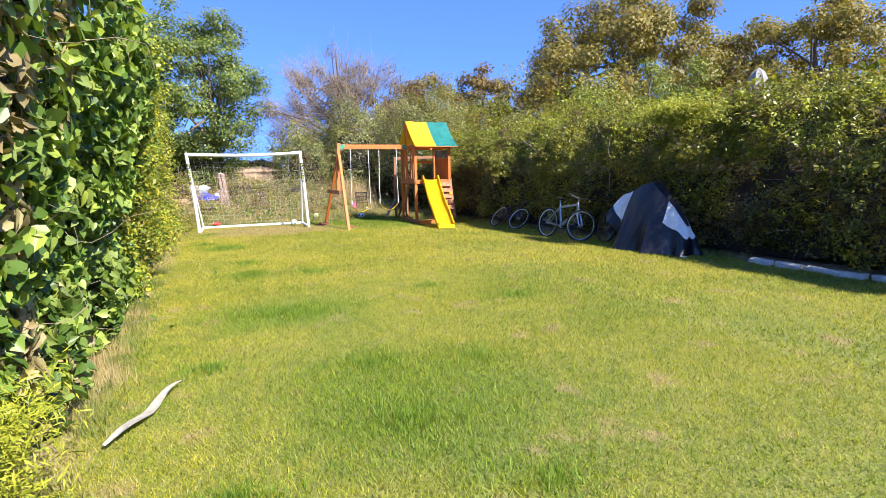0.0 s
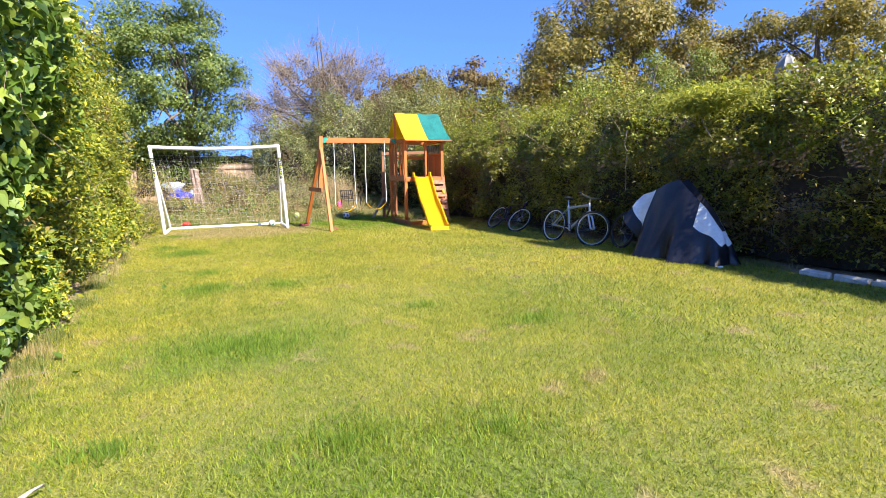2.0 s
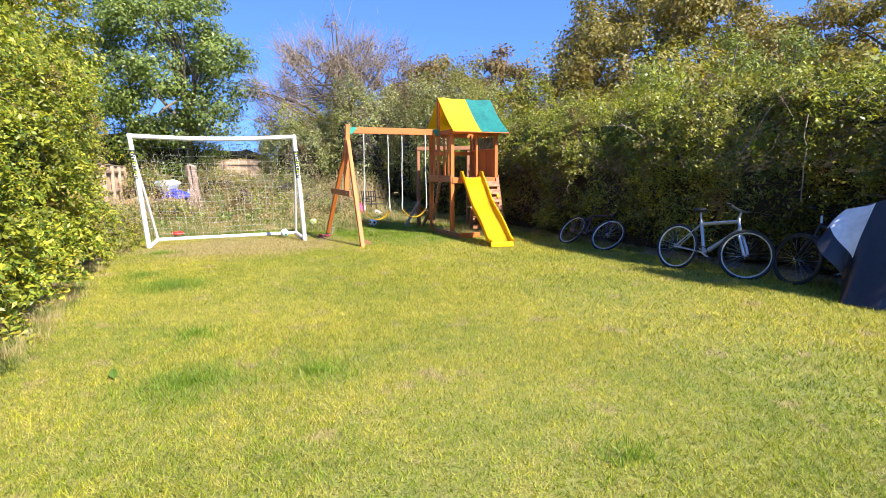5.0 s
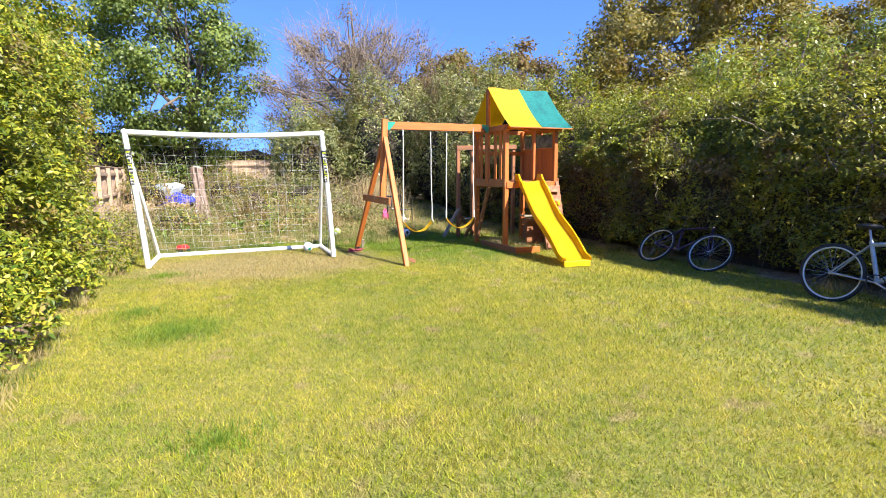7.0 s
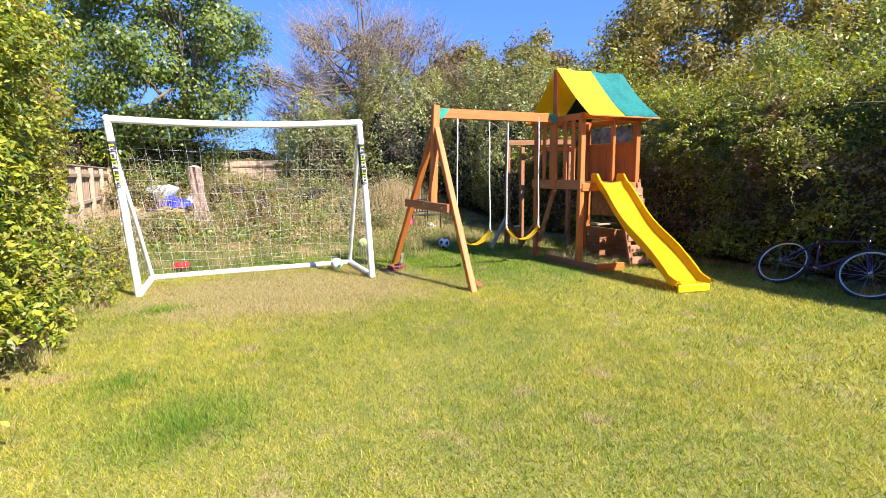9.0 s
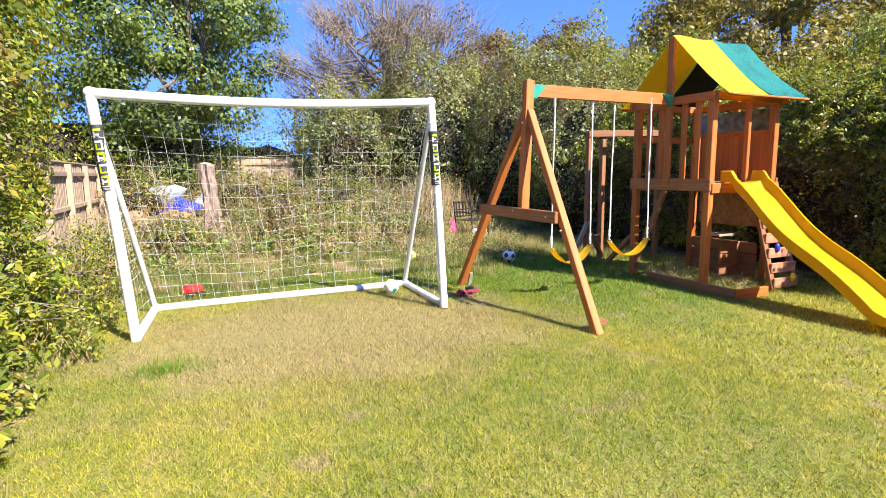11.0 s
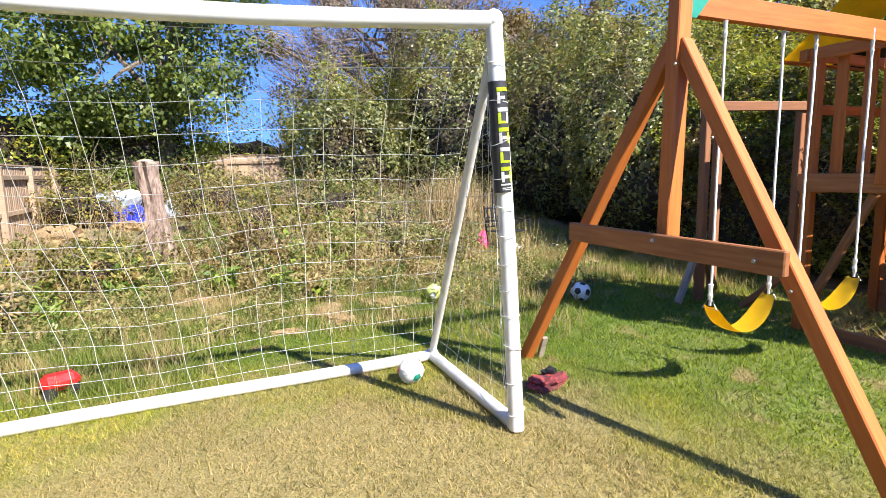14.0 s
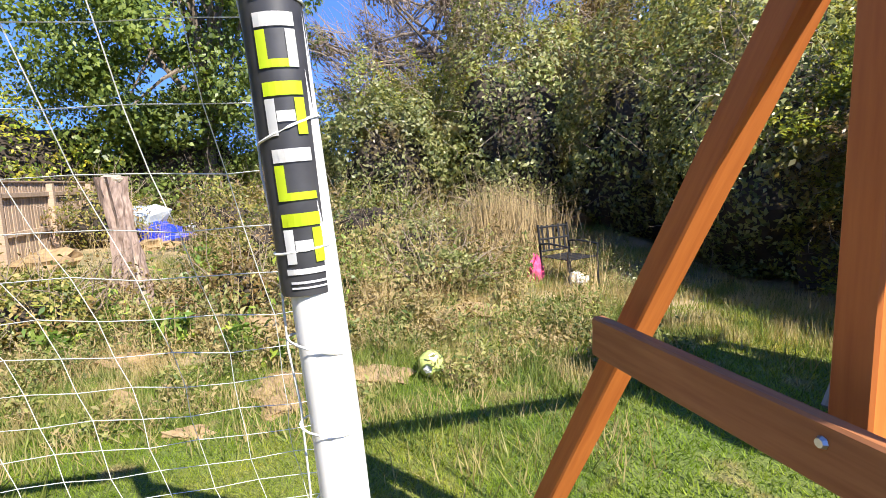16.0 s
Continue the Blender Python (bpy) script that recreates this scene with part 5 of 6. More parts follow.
# ---- bicycles and the covered one ----
def bicycle(u, v, lean, heading, paint, label, step=0.0, z=0.0, fat=1.0, rim=None):
    """Bicycle along local x, wheels of 0.68 m; lean tips it over its tyres."""
    R_ = 0.335
    b = thing("bicycle", u, v, z, rx=0, rz=heading, label=label, category="bicycle", group="bicycles along the hedge")
    b.matrix_basis = b.matrix_basis @ Matrix.Rotation(radians(lean), 4, "X")
    for x, turn in ((-0.52, 0), (0.53, step)):
        m = Matrix.Translation((x, 0, R_)) @ Matrix.Rotation(radians(turn), 4, "Z")
        w = part("wheel", tube([m @ p for p in ring_pts(R_ - 0.035, 36)], 0.012, 7, True), rim or RIM, b, smooth=True)
        part("tyre", tube([m @ p for p in ring_pts(R_ - 0.012, 36)], 0.021, 8, True), RUBBER, w, smooth=True)
        bm = bmesh.new()
        for i in range(24):
            a = 2 * math.pi * i / 24
            s = 0.03 * (1 if i % 2 else -1)
            a2 = a + (0.35 if i % 4 < 2 else -0.35)
            add_tube(bm, [m @ Vector((0.02 * math.cos(a2), s, 0.02 * math.sin(a2))), m @ Vector((0.3 * math.cos(a), 0, 0.3 * math.sin(a)))], 0.0016, 3, cap=False)
        part("wire_spoking", bm, STEEL, w)
        part("hub", tube([m @ Vector((0, -0.05, 0)), m @ Vector((0, 0.05, 0))], 0.022, 10), STEEL, w)
    rear, bb, seat, head, hd2 = Vector((-0.52, 0, R_)), Vector((-0.07, 0, 0.29)), Vector((-0.2, 0, 0.74)), Vector((0.35, 0, 0.78)), Vector((0.385, 0, 0.66))
    bm = bmesh.new()
    add_tube(bm, [bb, seat], 0.017 * fat, 8)
    add_tube(bm, [seat + Vector((0.01, 0, -0.04)), head], 0.018 * fat, 8)
    add_tube(bm, [bb, hd2], 0.021 * fat, 8)
    for y in (-0.045, 0.045):
        add_tube(bm, [bb + Vector((0, y * 0.5, 0)), rear + Vector((0, y, 0))], 0.011, 6)
        add_tube(bm, [seat + Vector((0, y * 0.3, -0.05)), rear + Vector((0, y, 0))], 0.010, 6)
    add_tube(bm, [head + Vector((-0.01, 0, 0.04)), hd2 + Vector((0.012, 0, -0.05))], 0.022, 8)
    part("frame", bm, paint, b, smooth=True)
    bm = bmesh.new()
    add_tube(bm, [hd2, hd2 + Vector((0.04, 0, -0.1))], 0.02, 8)
    for y in (-0.05, 0.05):
        add_tube(bm, [hd2 + Vector((0.03, y, -0.08)), Vector((0.53, y, R_))], 0.014 * fat, 7)
    part("fork", bm, paint if paint != SILVER else STEEL, b, smooth=True)
    part("handlebar", tube([(0.34, -0.3, 0.97), (0.36, -0.12, 0.93), (0.36, 0, 0.92), (0.36, 0.12, 0.93), (0.34, 0.3, 0.97)], 0.012 * fat, 8), STEEL if paint == SILVER else BLACK, b, smooth=True)
    part("stem", tube([head + Vector((-0.01, 0, 0.03)), (0.36, 0, 0.92)], 0.015, 8), STEEL, b)
    for y in (-0.26, 0.26):
        part("grip", tube([(0.347, y - 0.05, 0.957), (0.343, y + 0.05, 0.967)], 0.017, 8), RUBBER, b)
    part("seat_post", tube([seat, (-0.235, 0, 0.87)], 0.013, 8), STEEL, b)
    bm = bmesh.new()
    bmesh.ops.create_uvsphere(bm, u_segments=14, v_segments=8, radius=1, matrix=Matrix.Translation((-0.24, 0, 0.9)) @ Matrix.Diagonal((0.14, 0.065, 0.035, 1)))
    for w in bm.verts:
        w.co.y *= 1.0 - 0.62 * max(0.0, (w.co.x + 0.24) / 0.14)
    part("saddle", bm, RUBBER, b, smooth=True)
    part("chainring", tube([Vector(p) + Vector((-0.07, -0.055, 0.29)) for p in ring_pts(0.085, 20)], 0.007, 5, True), BLACK, b)
    part("crank", tube([(-0.07, -0.07, 0.29), (0.08, -0.08, 0.22)], 0.01, 6), STEEL, b)
    part("crank", tube([(-0.07, 0.07, 0.29), (-0.22, 0.08, 0.36)], 0.01, 6), STEEL, b)
    part("pedal", box(0.09, 0.08, 0.025, (0.08, -0.12, 0.22), 0.005), BLACK, b)
    part("pedal", box(0.09, 0.08, 0.025, (-0.22, 0.12, 0.36), 0.005), BLACK, b)
    return b


bicycle(7.76, 13.0, -38, -90, PURPLE, "dark purple bicycle tipped against the hedge", 12)
bicycle(7.5, 9.95, -12, -84, SILVER, "silver mountain bike leaning on the hedge", 20, fat=1.45)
bicycle(7.85, 8.4, 14, 92, BLACK, "black bicycle half under a cover", -10, rim=BLACK)


def cover():
    c = thing("bicycle_cover", 7.86, 7.62, 0, label="black and silver bicycle cover draped over bicycles by the hedge", category="cover")
    # ridge along v, cloth falling in folds to the ground
    ridge = [(-0.8, 0.5), (-0.55, 0.82), (-0.25, 1.08), (-0.05, 1.26), (0.2, 1.2), (0.5, 1.06), (0.75, 1.0)]
    xs, zs = [p[0] for p in ridge], [p[1] for p in ridge]
    nA, nR = 108, 18
    bm = bmesh.new()
    rows = []
    for j in range(nR + 1):
        t = j / nR
        row = []
        for i in range(nA):
            a = 2 * math.pi * i / nA
            ca, sa = math.cos(a), math.sin(a)
            ridge_v = max(-0.8, min(0.75, 0.75 * ca * 1.15))
            zr = float(np.interp(ridge_v, xs, zs))
            fold = 1 + 0.23 * math.sin(a * 9 + 0.6) * t + 0.12 * math.sin(a * 17 + 1.9) * t
            reach_u, reach_v = 0.46 * fold, 0.16 * fold
            drop = t ** 0.95
            low = 0.02 if ca < 0.45 else 0.02 + 0.62 * min(1, (ca - 0.45) / 0.35)
            row.append(bm.verts.new((sa * (0.1 + reach_u * t ** 0.9) * (0.9 if sa > 0 else 1.0), ridge_v + ca * reach_v * t ** 0.8, zr + (low - zr) * drop + 0.03 * math.sin(a * 13 + t * 6) * t * (1 - t) * 3)))
        rows.append(row)
    for j in range(nR):
        for i in range(nA):
            f = bm.faces.new((rows[j][i], rows[j][(i + 1) % nA], rows[j + 1][(i + 1) % nA], rows[j + 1][i]))
            ca = math.cos(2 * math.pi * (i + 0.5) / nA)
            grey = (ca > 0.52 and j < 11) or (ca < -0.5 and j < 7)
            f.material_index = 1 if grey else 0
    bm.faces.new(rows[0])
    bmesh.ops.recalc_face_normals(bm, faces=bm.faces[:])
    bmesh.ops.solidify(bm, geom=bm.faces[:], thickness=0.004)
    part("cloth", bm, [TARP, TARP_GREY], c, smooth=True)
    part("tie_end", box(0.07, 0.05, 0.03, (-0.3, -1.0, 0.02), 0.008), WHITE, c)


cover()

# pale stones edging the foot of the right-hand hedge
for i in range(9):
    v0 = 5.6 - i * 0.42
    st = thing("edging_stone", 8.08 + rng.normal(0, 0.02), v0, 0, rz=90 + rng.normal(0, 5), label="pale rough edging stone at the hedge foot", category="stone", group="edging stones")
    bm = box(0.38, 0.12, 0.09, (0, 0, 0.03), 0.02)
    for w in bm.verts:
        w.co += Vector(rng.normal(0, 0.008, 3))
    part("block", bm, STONE, st)

# closed parasol in the next garden
um = thing("closed_parasol", 12.15, 8.85, 0.0, label="closed grey garden parasol beyond the hedge", category="parasol")
bm = bmesh.new()
prev = None
for z_, r_ in ((2.85, 0.2), (2.95, 0.24), (3.25, 0.22), (3.5, 0.18), (3.66, 0.12), (3.74, 0.03)):
    row = [bm.verts.new((r_ * (1 + 0.14 * math.sin(i * math.pi)) * math.cos(i * math.pi / 8) * (1.15 if i % 2 else 0.9), r_ * math.sin(i * math.pi / 8) * (1.15 if i % 2 else 0.9), z_)) for i in range(16)]
    if prev:
        for i in range(16):
            bm.faces.new((prev[i], prev[(i + 1) % 16], row[(i + 1) % 16], row[i]))
    prev = row
bm.faces.new(prev)
part("canopy", bm, GREYCLOTH, um, smooth=True)
part("pole", tube([(0, 0, 0), (0, 0, 3.76)], 0.025, 8), GREY_WOOD, um)


# ---- fences at the back ----
def fence(name, p0, p1, top, bottom, label):
    """Feather-edge boards on rails between posts, from p0 to p1 (garden metres)."""
    d = Vector((p1[0] - p0[0], p1[1] - p0[1], 0))
    length = d.length
    f = thing(name, p0[0], p0[1], 0, rz=math.degrees(math.atan2(d.y, d.x)), label=label, category="fence")
    r = np.random.default_rng(int(length * 10))
    x = 0.0
    while x < length + 0.1:
        beam("post", (x, -0.05, 0), (x, -0.05, top - 0.02), 0.1, 0.1, FENCE_WOOD, f, side=(0, 1, 0))
        x += 1.83
    for z in (bottom + 0.2, (top + bottom) / 2, top - 0.2):
        beam("rail", (0, -0.02, z), (length, -0.02, z), 0.04, 0.08, FENCE_WOOD, f)
    beam("capping", (0, 0.02, top + 0.015), (length, 0.02, top + 0.015), 0.07, 0.03, FENCE_WOOD, f)
    bm = box(0.118, 0.014, top - bottom, (0, 0, (top + bottom) / 2), 0.003)
    me = bpy.data.meshes.new("board")
    bm.to_mesh(me)
    bm.free()
    me.materials.append(FENCE_WOOD)
    k = int(length / 0.105)
    for i in range(k):
        ob = new("board", me)
        ob.parent = f
        ob.matrix_basis = pose(0.05 + i * 0.105, 0.022 + r.normal(0, 0.002), r.normal(0, 0.006), 0, r.normal(0, 0.3), 4)
    return f


fence("side_fence", (-1.4, 21.2), (-1.4, 31.0), 1.72, 0.1, "pale wooden close-board fence along the side, half hidden by weeds")
fence("back_fence", (-1.3, 31.2), (8.8, 31.2), 2.05, 0.3, "pale wooden close-board fence across the back of the garden")


# ---- rough ground: weeds, dry stalks, dead stump, bags, chair ----
def weed_patch(name, n_clump, u0, u1, v0, v1, hmin, hmax, leaf, mat, label, seed, keep=None):
    r = np.random.default_rng(seed)
    P, N, segs = [], [], []
    for _ in range(n_clump):
        cu, cv = r.uniform(u0, u1), r.uniform(v0, v1)
        if (keep and not keep(cu, cv)) or (-1.2 < cu < 1.5 and 22.9 < cv < 27.6) or any((cu - a) ** 2 + (cv - b) ** 2 < 0.16 for a, b in ((2.6, 21.0), (4.8, 21.1), (3.4, 19.5), (2.7, 19.4), (1.5, 20.3), (6.1, 21.6), (6.3, 22.0), (5.6, 21.0))):
            continue
        h = r.uniform(hmin, hmax) * (0.5 + 0.6 * (cv - v0) / (v1 - v0)) * r.choice([0.7, 1.0, 1.35])
        base = np.array([cu, cv, float(ground_z(cu, cv))])
        for s in range(r.integers(5, 10)):
            tip = base + np.array([r.normal(0, 0.28 * h), r.normal(0, 0.28 * h), h * r.uniform(0.6, 1.1)])
            mid = (base + tip) / 2 + r.normal(0, 0.05, 3)
            segs += [(base + r.normal(0, 0.04, 3) * np.array([1, 1, 0]), mid, 0.004, 0.003), (mid, tip, 0.003, 0.0015)]
            m = r.integers(10, 20)
            t = r.uniform(0.15, 1, (m, 1))
            P.append(base + (tip - base) * t + r.normal(0, 0.07, (m, 3)))
            N.append(r.normal(0, 0.5, (m, 3)) + np.array([0, -0.2, 0.8]))
    P, N = np.concatenate(P), np.concatenate(N)
    root = thing(name, 0, 0, label=label, category="weeds", kind="stuff")
    leaf_part("foliage", root, mat, P, N, leaf, 0.4, 0.7, seed + 1, 0.1)
    sticks("stalk_growth", root, STRAW, segs)
    return root


clear = lambda u, v: not (5.7 < u < 8.5 and v < 23.2) and (v > 20.4 + 0.6 * math.sin(u * 1.4) or u < 0.2)
weed_patch("weeds", 450, -1.2, 6.2, 20.2, 26.0, 0.3, 0.85, 0.078, WEED, "tangled green and yellow weeds on the rough ground", 201, clear)
weed_patch("weeds", 230, -1.2, 8.0, 24.5, 30.6, 0.5, 1.15, 0.08, WEED, "tall weeds before the back fence", 202)
weed_patch("weeds", 130, -1.0, 6.0, 20.6, 27.0, 0.4, 1.05, 0.06, TREE_RUST, "dry brown weeds gone to seed", 205, clear)
weed_patch("weeds", 60, -1.0, 3.5, 20.0, 23.5, 0.2, 0.5, 0.11, IVY, "broad-leaved green weeds", 206, clear)
weed_patch("weeds", 260, -0.8, 6.0, 19.0, 21.6, 0.1, 0.38, 0.05, WEED, "low weeds spreading into the rough grass", 207)
weed_patch("weeds", 110, -1.3, -0.2, 16.0, 21.0, 0.3, 0.7, 0.06, SHRUB_L, "weeds beside the goal and the side fence", 203)
weed_patch("weeds", 90, 4.0, 7.6, 21.0, 23.0, 0.12, 0.35, 0.045, BUSH_BACK, "low green weeds under the shrubs", 204)

for bu0, bv0, r1, r2, h, mt, nl, lb, sd in (
        (2.6, 23.6, 0.8, 0.6, 0.95, BRAMBLE, 4200, "mound of yellow-green brambles on the rough ground", 221),
        (3.9, 24.0, 0.9, 0.7, 1.05, WEED, 4600, "mound of tangled green brambles", 222),
        (1.9, 25.0, 0.8, 0.6, 1.15, BRAMBLE, 4000, "tall bramble mound before the back fence", 223),
        (3.2, 26.0, 1.0, 0.7, 1.25, WEED, 4600, "tall bramble mound before the back fence", 224),
        (4.7, 23.6, 0.7, 0.6, 0.75, BUSH_BACK, 3600, "low green weed bush beside the dry grass", 225),
        (4.7, 22.1, 0.6, 0.5, 0.55, BUSH_BACK, 3200, "low green weed bush at the lawn's edge", 226),
        (2.2, 22.2, 0.55, 0.4, 0.6, TREE_RUST, 2200, "dry brown bramble clump", 227),
        (0.3, 21.6, 0.6, 0.5, 0.6, BRAMBLE, 3000, "yellow-green bramble clump by the stump", 228),
        (-0.6, 20.2, 0.5, 0.6, 0.6, WEED, 2600, "weed clump beside the side fence", 229),
        (-0.6, 26.8, 0.8, 0.7, 1.2, BRAMBLE, 3400, "bramble mound by the side fence", 230),
        (6.6, 24.6, 0.8, 0.6, 1.0, BUSH_BACK, 3600, "green weed bush under the tall shrubs", 231)):
    shrub("bramble", bu0, bv0, r1, r2, h, mt, nl, 0.065, lb, sd, True, 0.55, 0.3)

n = 3000
su_, sv_ = rng.uniform(-1.0, 6.8, n), rng.uniform(20.6, 28.5, n)
cl = (np.sin(su_ * 1.9 + 1) * np.sin(sv_ * 1.5) > 0.05)
s0 = np.stack([su_, sv_, ground_z(su_, sv_)], axis=1)[cl]
e0 = s0 + np.stack([rng.normal(0, 0.14, len(s0)), rng.normal(0, 0.14, len(s0)), rng.uniform(0.3, 0.85, len(s0))], axis=1)
vv, ff = strands(s0, e0, 0.011, 15)
dry = new("dry_stalks", fast_mesh("dry_stalks", vv, ff, STRAW))
dry.matrix_basis = GM
tagged(dry, "dry straw-coloured stalks among the weeds", "weeds", kind="stuff")
n = 1500
su_, sv_ = rng.normal(6.15, 0.42, n), rng.normal(23.4, 0.22, n)
s0 = np.stack([su_, sv_, ground_z(su_, sv_)], axis=1)
e0 = s0 + np.stack([rng.normal(0, 0.13, n), rng.normal(0, 0.13, n), rng.uniform(0.5, 1.25, n)], axis=1)
vv, ff = strands(s0, e0, 0.014, 16)
dry = new("tall_dry_grass", fast_mesh("tall_dry_grass", vv, ff, STRAW))
dry.matrix_basis = GM
tagged(dry, "clump of tall dry grass behind the chair", "grass", kind="stuff")


def lump(name, u, v, size, material, label, category, seed, z=0.0, rough_=0.3, sub=3, flat=0.35):
    """A crumpled or broken lump that sits on the ground."""
    zz = float(ground_z(u, v)) + z
    t = thing(name, u, v, zz, rz=seed * 37 % 360, label=label, category=category)
    bm = bmesh.new()
    bmesh.ops.create_icosphere(bm, subdivisions=sub, radius=1)
    for w in bm.verts:
        q = np.array([w.co])
        k = 1 + rough_ * wob(q, 0.6, seed)[0] + rough_ * 0.6 * wob(q, 0.2, seed + 1)[0]
        w.co = Vector((w.co.x * size[0] * k, w.co.y * size[1] * k, max(-0.02, (w.co.z + flat) * size[2] * k)))
    part("body", bm, material, t)
    return t


for i, (u, v, a, b, h) in enumerate(((2.6, 21.05, 0.45, 0.3, 0.1), (4.8, 21.15, 0.45, 0.28, 0.06), (1.4, 20.7, 0.26, 0.18, 0.05), (3.4, 19.55, 0.2, 0.3, 0.045), (2.75, 19.45, 0.4, 0.2, 0.03), (1.62, 19.75, 0.15, 0.1, 0.05), (2.2, 18.98, 0.14, 0.08, 0.03), (-0.7, 24.6, 0.4, 0.35, 0.16), (-0.8, 23.2, 0.3, 0.2, 0.1))):
    lump("soil_heap", u, v, (a, b, h), SOIL, "bare heap of pale sandy soil among weeds" if i < 7 else "heap of pale rubble by the side fence", "soil" if i < 7 else "rubble", 300 + i)
lump("plastic_sheeting", -0.45, 27.1, (0.75, 0.45, 0.4), SHEET, "crumpled clear plastic sheeting on a rubble heap", "plastic sheeting", 321, 0.12, 0.5)
lump("blue_tarpaulin", 0.25, 27.05, (0.55, 0.3, 0.2), BLUE, "bright blue crumpled tarpaulin beside plastic sheeting", "tarpaulin", 322, 0.16, 0.5)
lump("plastic_sheeting", 0.95, 27.4, (0.26, 0.18, 0.2), SHEET, "white and blue plastic bag on the heap", "plastic sheeting", 323, 0.2, 0.5)
lump("rubble_heap", -0.1, 27.4, (1.0, 0.55, 0.2), SOIL, "heap of rubble under plastic sheeting", "rubble", 324, 0.0, 0.3)

stump = thing("dead_stump", 1.0, 22.4, float(ground_z(1.0, 22.4)), label="tall dead tree stump with peeling bark", category="stump")
bm = bmesh.new()
rings = []
for k in range(15):
    f = k / 14
    zz = -0.05 + 1.6 * f
    rr = 0.21 - 0.085 * min(1, f * 1.8) + 0.02 * max(0, f - 0.85) / 0.15
    row = []
    for j in range(18):
        a = 2 * math.pi * j / 18
        rk = rr * (1 + 0.16 * math.sin(5 * a + 2 * f) + 0.1 * math.sin(9 * a - 5 * f) + 0.08 * math.sin(k * 1.9 + j * 2.3))
        row.append(bm.verts.new((rk * math.cos(a) - 0.07 * f + 0.03 * math.sin(4 * f), rk * math.sin(a), zz)))
    rings.append(row)
for k in range(14):
    for j in range(18):
        bm.faces.new((rings[k][j], rings[k][(j + 1) % 18], rings[k + 1][(j + 1) % 18], rings[k + 1][j]))
bm.faces.new(rings[-1])
part("trunk", bm, OLD_BARK, stump)
bm = bmesh.new()
bmesh.ops.create_icosphere(bm, subdivisions=2, radius=0.135, matrix=Matrix.Translation((-0.07, 0, 1.52)) @ Matrix.Diagonal((1, 1, 0.5, 1)))
part("cut_top", bm, GREY_WOOD, stump)
beam("leaning_plank", (0.22, -0.2, 0.0), (0.02, -0.05, 0.8), 0.06, 0.025, GREY_WOOD, stump)


def garden_chair():
    c = thing("garden_chair", 6.4, 21.95, float(ground_z(6.4, 21.95)) - 0.01, rz=18, label="old black metal garden chair among the weeds", category="chair")
    for x in (-0.27, 0.27):
        part("arm", tube([(x, 0.22, 0.0), (x, 0.25, 0.45), (x, 0.3, 0.86)], 0.016, 8), BLACK, c)
        part("leg", tube([(x, -0.28, 0.0), (x, -0.25, 0.42), (x, -0.26, 0.6), (x, 0.1, 0.62), (x, 0.26, 0.6)], 0.014, 8), BLACK, c)
    for i in range(3):
        part("back_rail", tube([(-0.27, 0.26 + 0.02 * i, 0.5 + 0.16 * i), (0.27, 0.26 + 0.02 * i, 0.5 + 0.16 * i)], 0.014, 8), BLACK, c)
    for i in range(5):
        x = -0.2 + 0.1 * i
        part("back_slat", box(0.035, 0.012, 0.36, (x, 0.28, 0.67), 0.003, Matrix.Rotation(-0.12, 4, "X")), BLACK, c)
    for i in range(6):
        part("seat_slat", box(0.54, 0.06, 0.014, (0, -0.22 + 0.09 * i, 0.43), 0.003), BLACK, c)


garden_chair()
lump("pink_bag", 6.0, 22.1, (0.09, 0.08, 0.22), PINK, "pink cloth bag leaning by the chair", "bag", 331, 0.02, 0.3)
lump("white_sack", 6.5, 21.95, (0.2, 0.14, 0.14), STONE, "pale rubble sack under the chair", "sack", 332, 0.0, 0.4)


def ball(u, v, z, r, base, spots, label, seed):
    b = thing("football", u, v, z + r, rx=seed * 40, ry=seed * 25, label=label, category="ball")
    bm = bmesh.new()
    bmesh.ops.create_icosphere(bm, subdivisions=3, radius=r)
    part("casing", bm, base, b, smooth=True)
    ico = bmesh.new()
    bmesh.ops.create_icosphere(ico, subdivisions=1, radius=r)
    dirs = [w.co.normalized() for w in ico.verts]
    ico.free()
    for i_, d in enumerate(dirs):
        bm = bmesh.new()
        q = d.to_track_quat("Z", "Y").to_matrix().to_4x4()
        ring = [bm.verts.new(q @ (Vector((math.sin(0.36) * math.cos(a), math.sin(0.36) * math.sin(a), math.cos(0.36))) * (r + 0.0035))) for a in [2 * math.pi * i / 5 for i in range(5)]]
        top_ = bm.verts.new(q @ Vector((0, 0, r + 0.007)))
        for i in range(5):
            bm.faces.new((ring[i], ring[(i + 1) % 5], top_))
        part("patch", bm, spots[i_ % len(spots)], b)
    return b


ball(2.8, 17.33, 0.0, 0.09, WHITE, [BRACKET, WHITE, WHITE, RED, WHITE, WHITE], "white football with coloured patches, by the goal corner", 1)
ball(5.31, 18.62, 0.0, 0.11, WHITE, [BLACK], "white and black football on shaded grass", 2)
ball(3.86, 19.35, 0.02, 0.1, BALL_LIME, [BALL_LIME, BALL_LIME, WHITE], "lime-yellow football in the rough grass", 3)

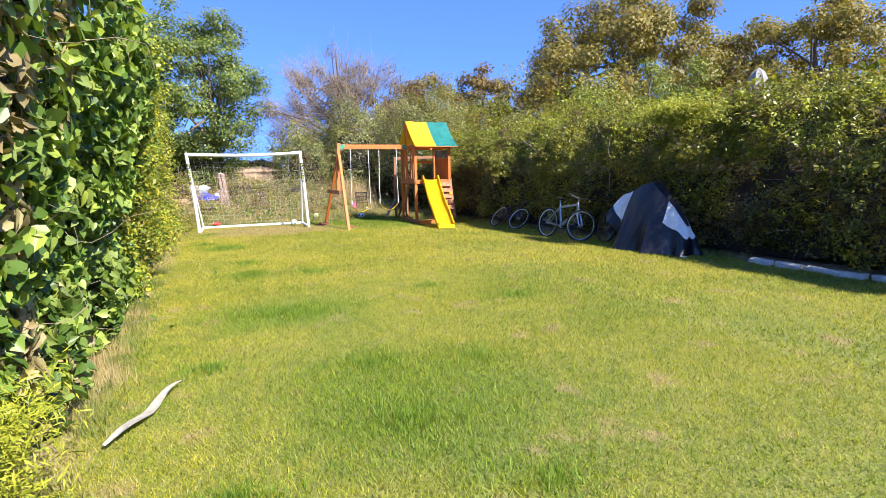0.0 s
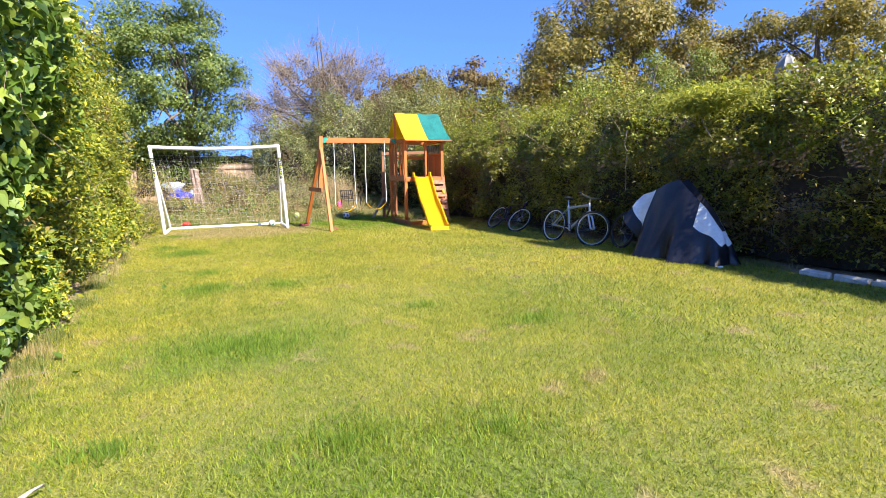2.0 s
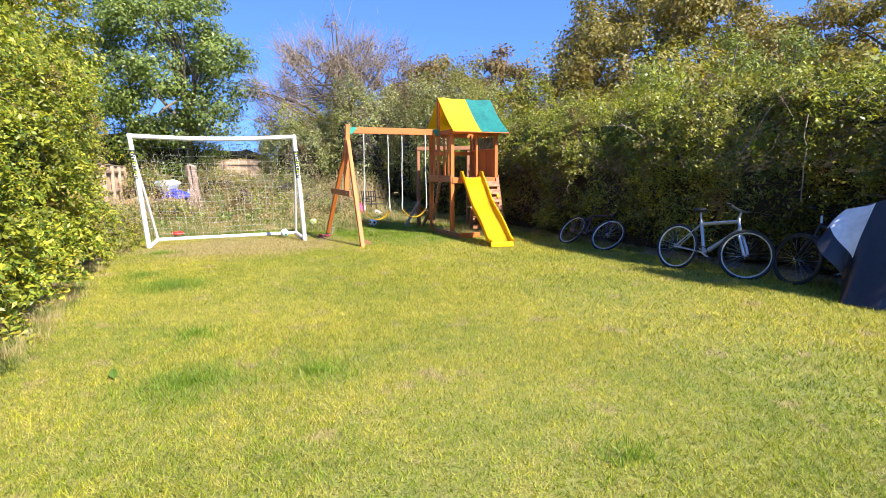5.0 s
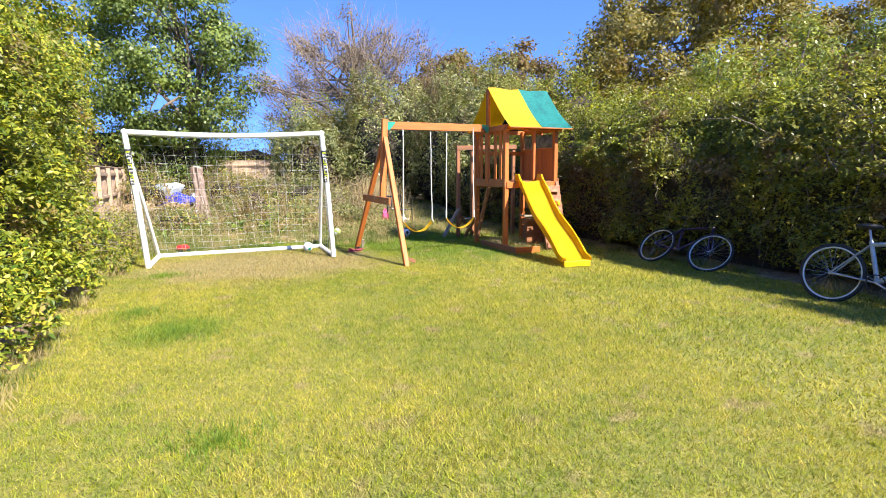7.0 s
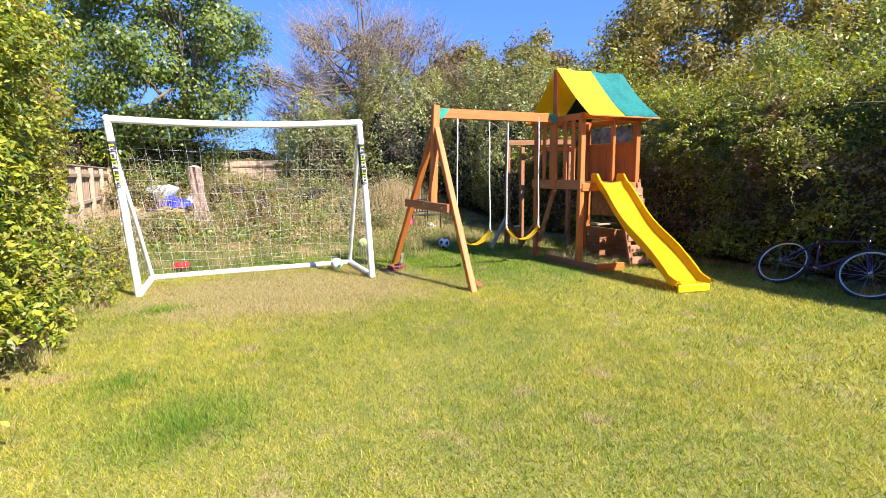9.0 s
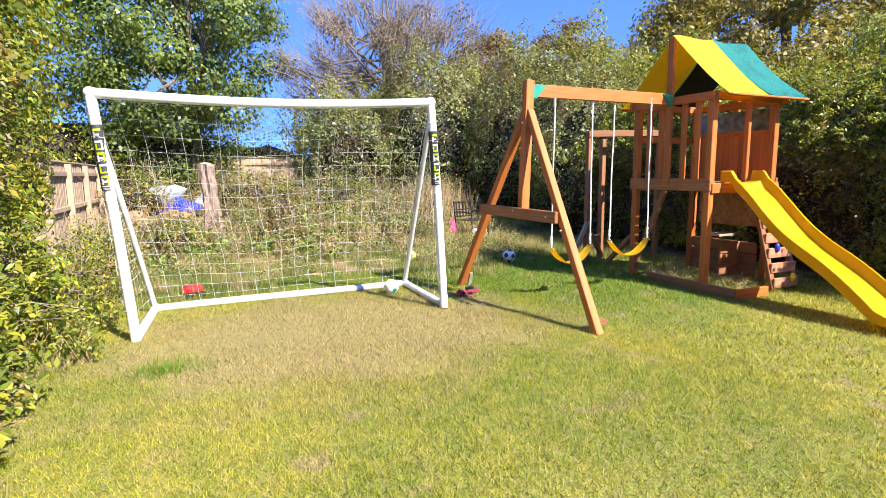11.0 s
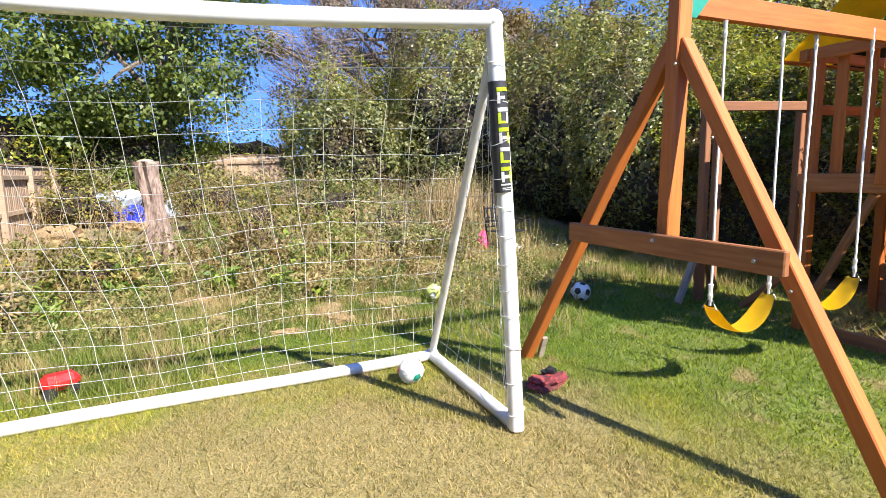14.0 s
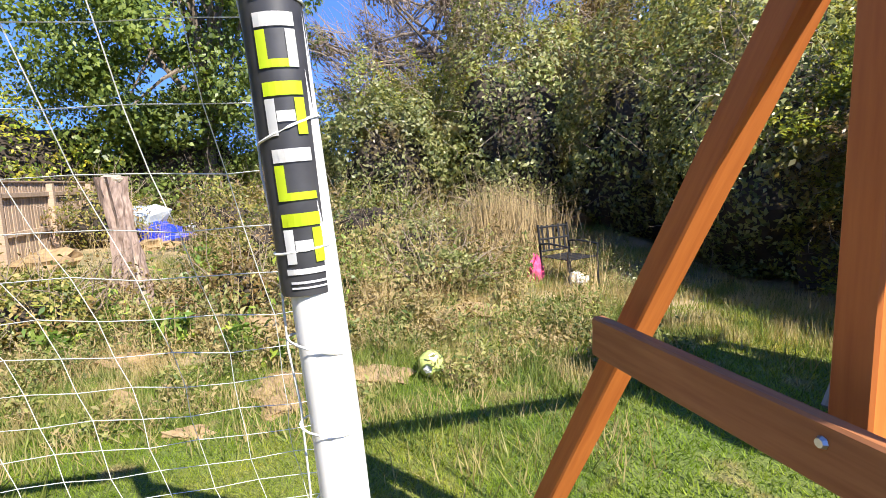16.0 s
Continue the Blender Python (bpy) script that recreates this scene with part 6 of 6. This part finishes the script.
toy = thing("red_toy", 0.58, 18.25, 0.0, rz=20, label="red plastic toy lying in the grass behind the goal", category="toy")
part("body", box(0.23, 0.16, 0.11, (0, 0, 0.1), 0.04), RED, toy)
for x in (-0.075, 0.075):
    for y in (-0.08, 0.08):
        part("wheel", tube([(x, y - 0.015, 0.045), (x, y + 0.015, 0.045)], 0.042, 12), RUBBER, toy)
rag = lump("rag_bundle", 3.58, 16.86, (0.14, 0.09, 0.04), RAG, "crumpled red and black cloth bundle on the grass", "rag", 341, 0.02, 0.5)
bm = bmesh.new()
bmesh.ops.create_icosphere(bm, subdivisions=2, radius=0.045, matrix=Matrix.Translation((0.13, 0.05, 0.035)))
for w in bm.verts:
    w.co += Vector(rng.normal(0, 0.012, 3))
part("dark_fold", bm, BLACK, rag)

bark_strip = thing("bark_strip", -0.12, 3.82, 0.0, label="curled strip of pale bark lying on the grass", category="bark")
bm = bmesh.new()
prev = None
for i in range(15):
    t = i / 14
    x, y = -0.2 + 0.36 * t + 0.02 * math.sin(t * 6), -0.42 + 0.84 * t
    wd = 0.028 * math.sin(math.pi * min(1, t * 0.9 + 0.1)) + 0.006
    row = [bm.verts.new((x + s * wd, y - s * wd * 0.4, 0.035 + 0.02 * math.sin(t * 9) + 0.012 * abs(s))) for s in (-1, 0, 1)]
    if prev:
        for j in range(2):
            bm.faces.new((prev[j], prev[j + 1], row[j + 1], row[j]))
    prev = row
bmesh.ops.solidify(bm, geom=bm.faces[:], thickness=0.006)
part("strip", bm, STONE, bark_strip, smooth=True)

# fallen leaves and a stick on the lawn by the hedge
for u, v, rz in ((0.02, 2.5, 20), (0.1, 2.42, 140), (-0.3, 6.4, 60), (0.35, 9.0, 10), (-0.1, 5.9, 200)):
    lf = thing("fallen_leaf", u, v, 0.04, rx=25, rz=rz, label="fallen green leaf lying on the lawn", category="leaf", group="fallen leaves")
    bm = bmesh.new()
    k = [bm.verts.new(p) for p in ((0, -0.05, 0), (0.03, -0.01, 0.012), (0.022, 0.03, 0.014), (0, 0.065, 0.0), (-0.022, 0.03, 0.014), (-0.03, -0.01, 0.012))]
    c = bm.verts.new((0, 0.0, 0.0))
    for i in range(6):
        bm.faces.new((k[i], k[(i + 1) % 6], c))
    part("blade", bm, IVY, lf)
    part("stalk", tube([(0, -0.05, 0), (0.005, -0.09, -0.01)], 0.0015, 5), TWIG, lf)
stick = thing("fallen_stick", 0.1, 2.3, 0.03, rz=35, label="thin dry stick lying on the lawn", category="stick")
part("stem", tube([(-0.1, 0, 0), (0, 0.01, 0.012), (0.12, 0, 0.01)], 0.004, 6), TWIG, stick)


# heap of dead brushwood between the hedge end and the goal
segs = []
for _ in range(240):
    p = np.array([rng.normal(-0.98, 0.2), rng.normal(17.3, 0.45), rng.uniform(0.05, 0.7)])
    d = rng.normal(size=3) * np.array([0.7, 1.0, 0.45])
    for s in range(rng.integers(2, 5)):
        q = p + d / np.linalg.norm(d) * rng.uniform(0.1, 0.24)
        q[2] = max(0.02, q[2])
        segs.append((p, q, 0.006, 0.004))
        p, d = q, d + rng.normal(size=3) * 0.3
heap = thing("brush_heap", 0, 0, label="heap of dead grey brushwood beside the goal", category="brushwood", kind="stuff")
sticks("dead_wood", heap, TWIG, segs)

# weathered log and a slate-grey board lying in the brushwood
log = thing("weathered_log", -0.92, 17.75, 0.0, rz=62, label="grey weathered log propped on the brushwood heap", category="log")
pts = [(-0.55, 0.0, 0.3), (-0.25, 0.04, 0.42), (0.1, -0.03, 0.48), (0.4, 0.03, 0.53)]
part("trunk", tube(pts, [0.075, 0.1, 0.09, 0.11], 11), GREY_WOOD, log)
part("branch_stub", tube([(0.1, -0.02, 0.5), (0.16, -0.12, 0.62), (0.14, -0.2, 0.7)], [0.04, 0.03, 0.018], 7), GREY_WOOD, log)
part("prop", tube([(-0.3, 0.1, 0.0), (-0.25, 0.05, 0.36)], [0.05, 0.04], 8), GREY_WOOD, log)
part("prop", tube([(0.32, -0.08, 0.0), (0.3, 0.0, 0.46)], [0.055, 0.045], 8), GREY_WOOD, log)
board = thing("slate_board", -0.88, 17.1, 0.1, rx=14, ry=-6, rz=35, label="flat slate-grey board lying among the weeds", category="board")
part("panel", box(0.46, 0.3, 0.03, (0, 0, 0), 0.008), SLATE, board)
part("cross_batten", box(0.05, 0.3, 0.04, (0.15, 0, -0.035), 0.006), GREY_WOOD, board)
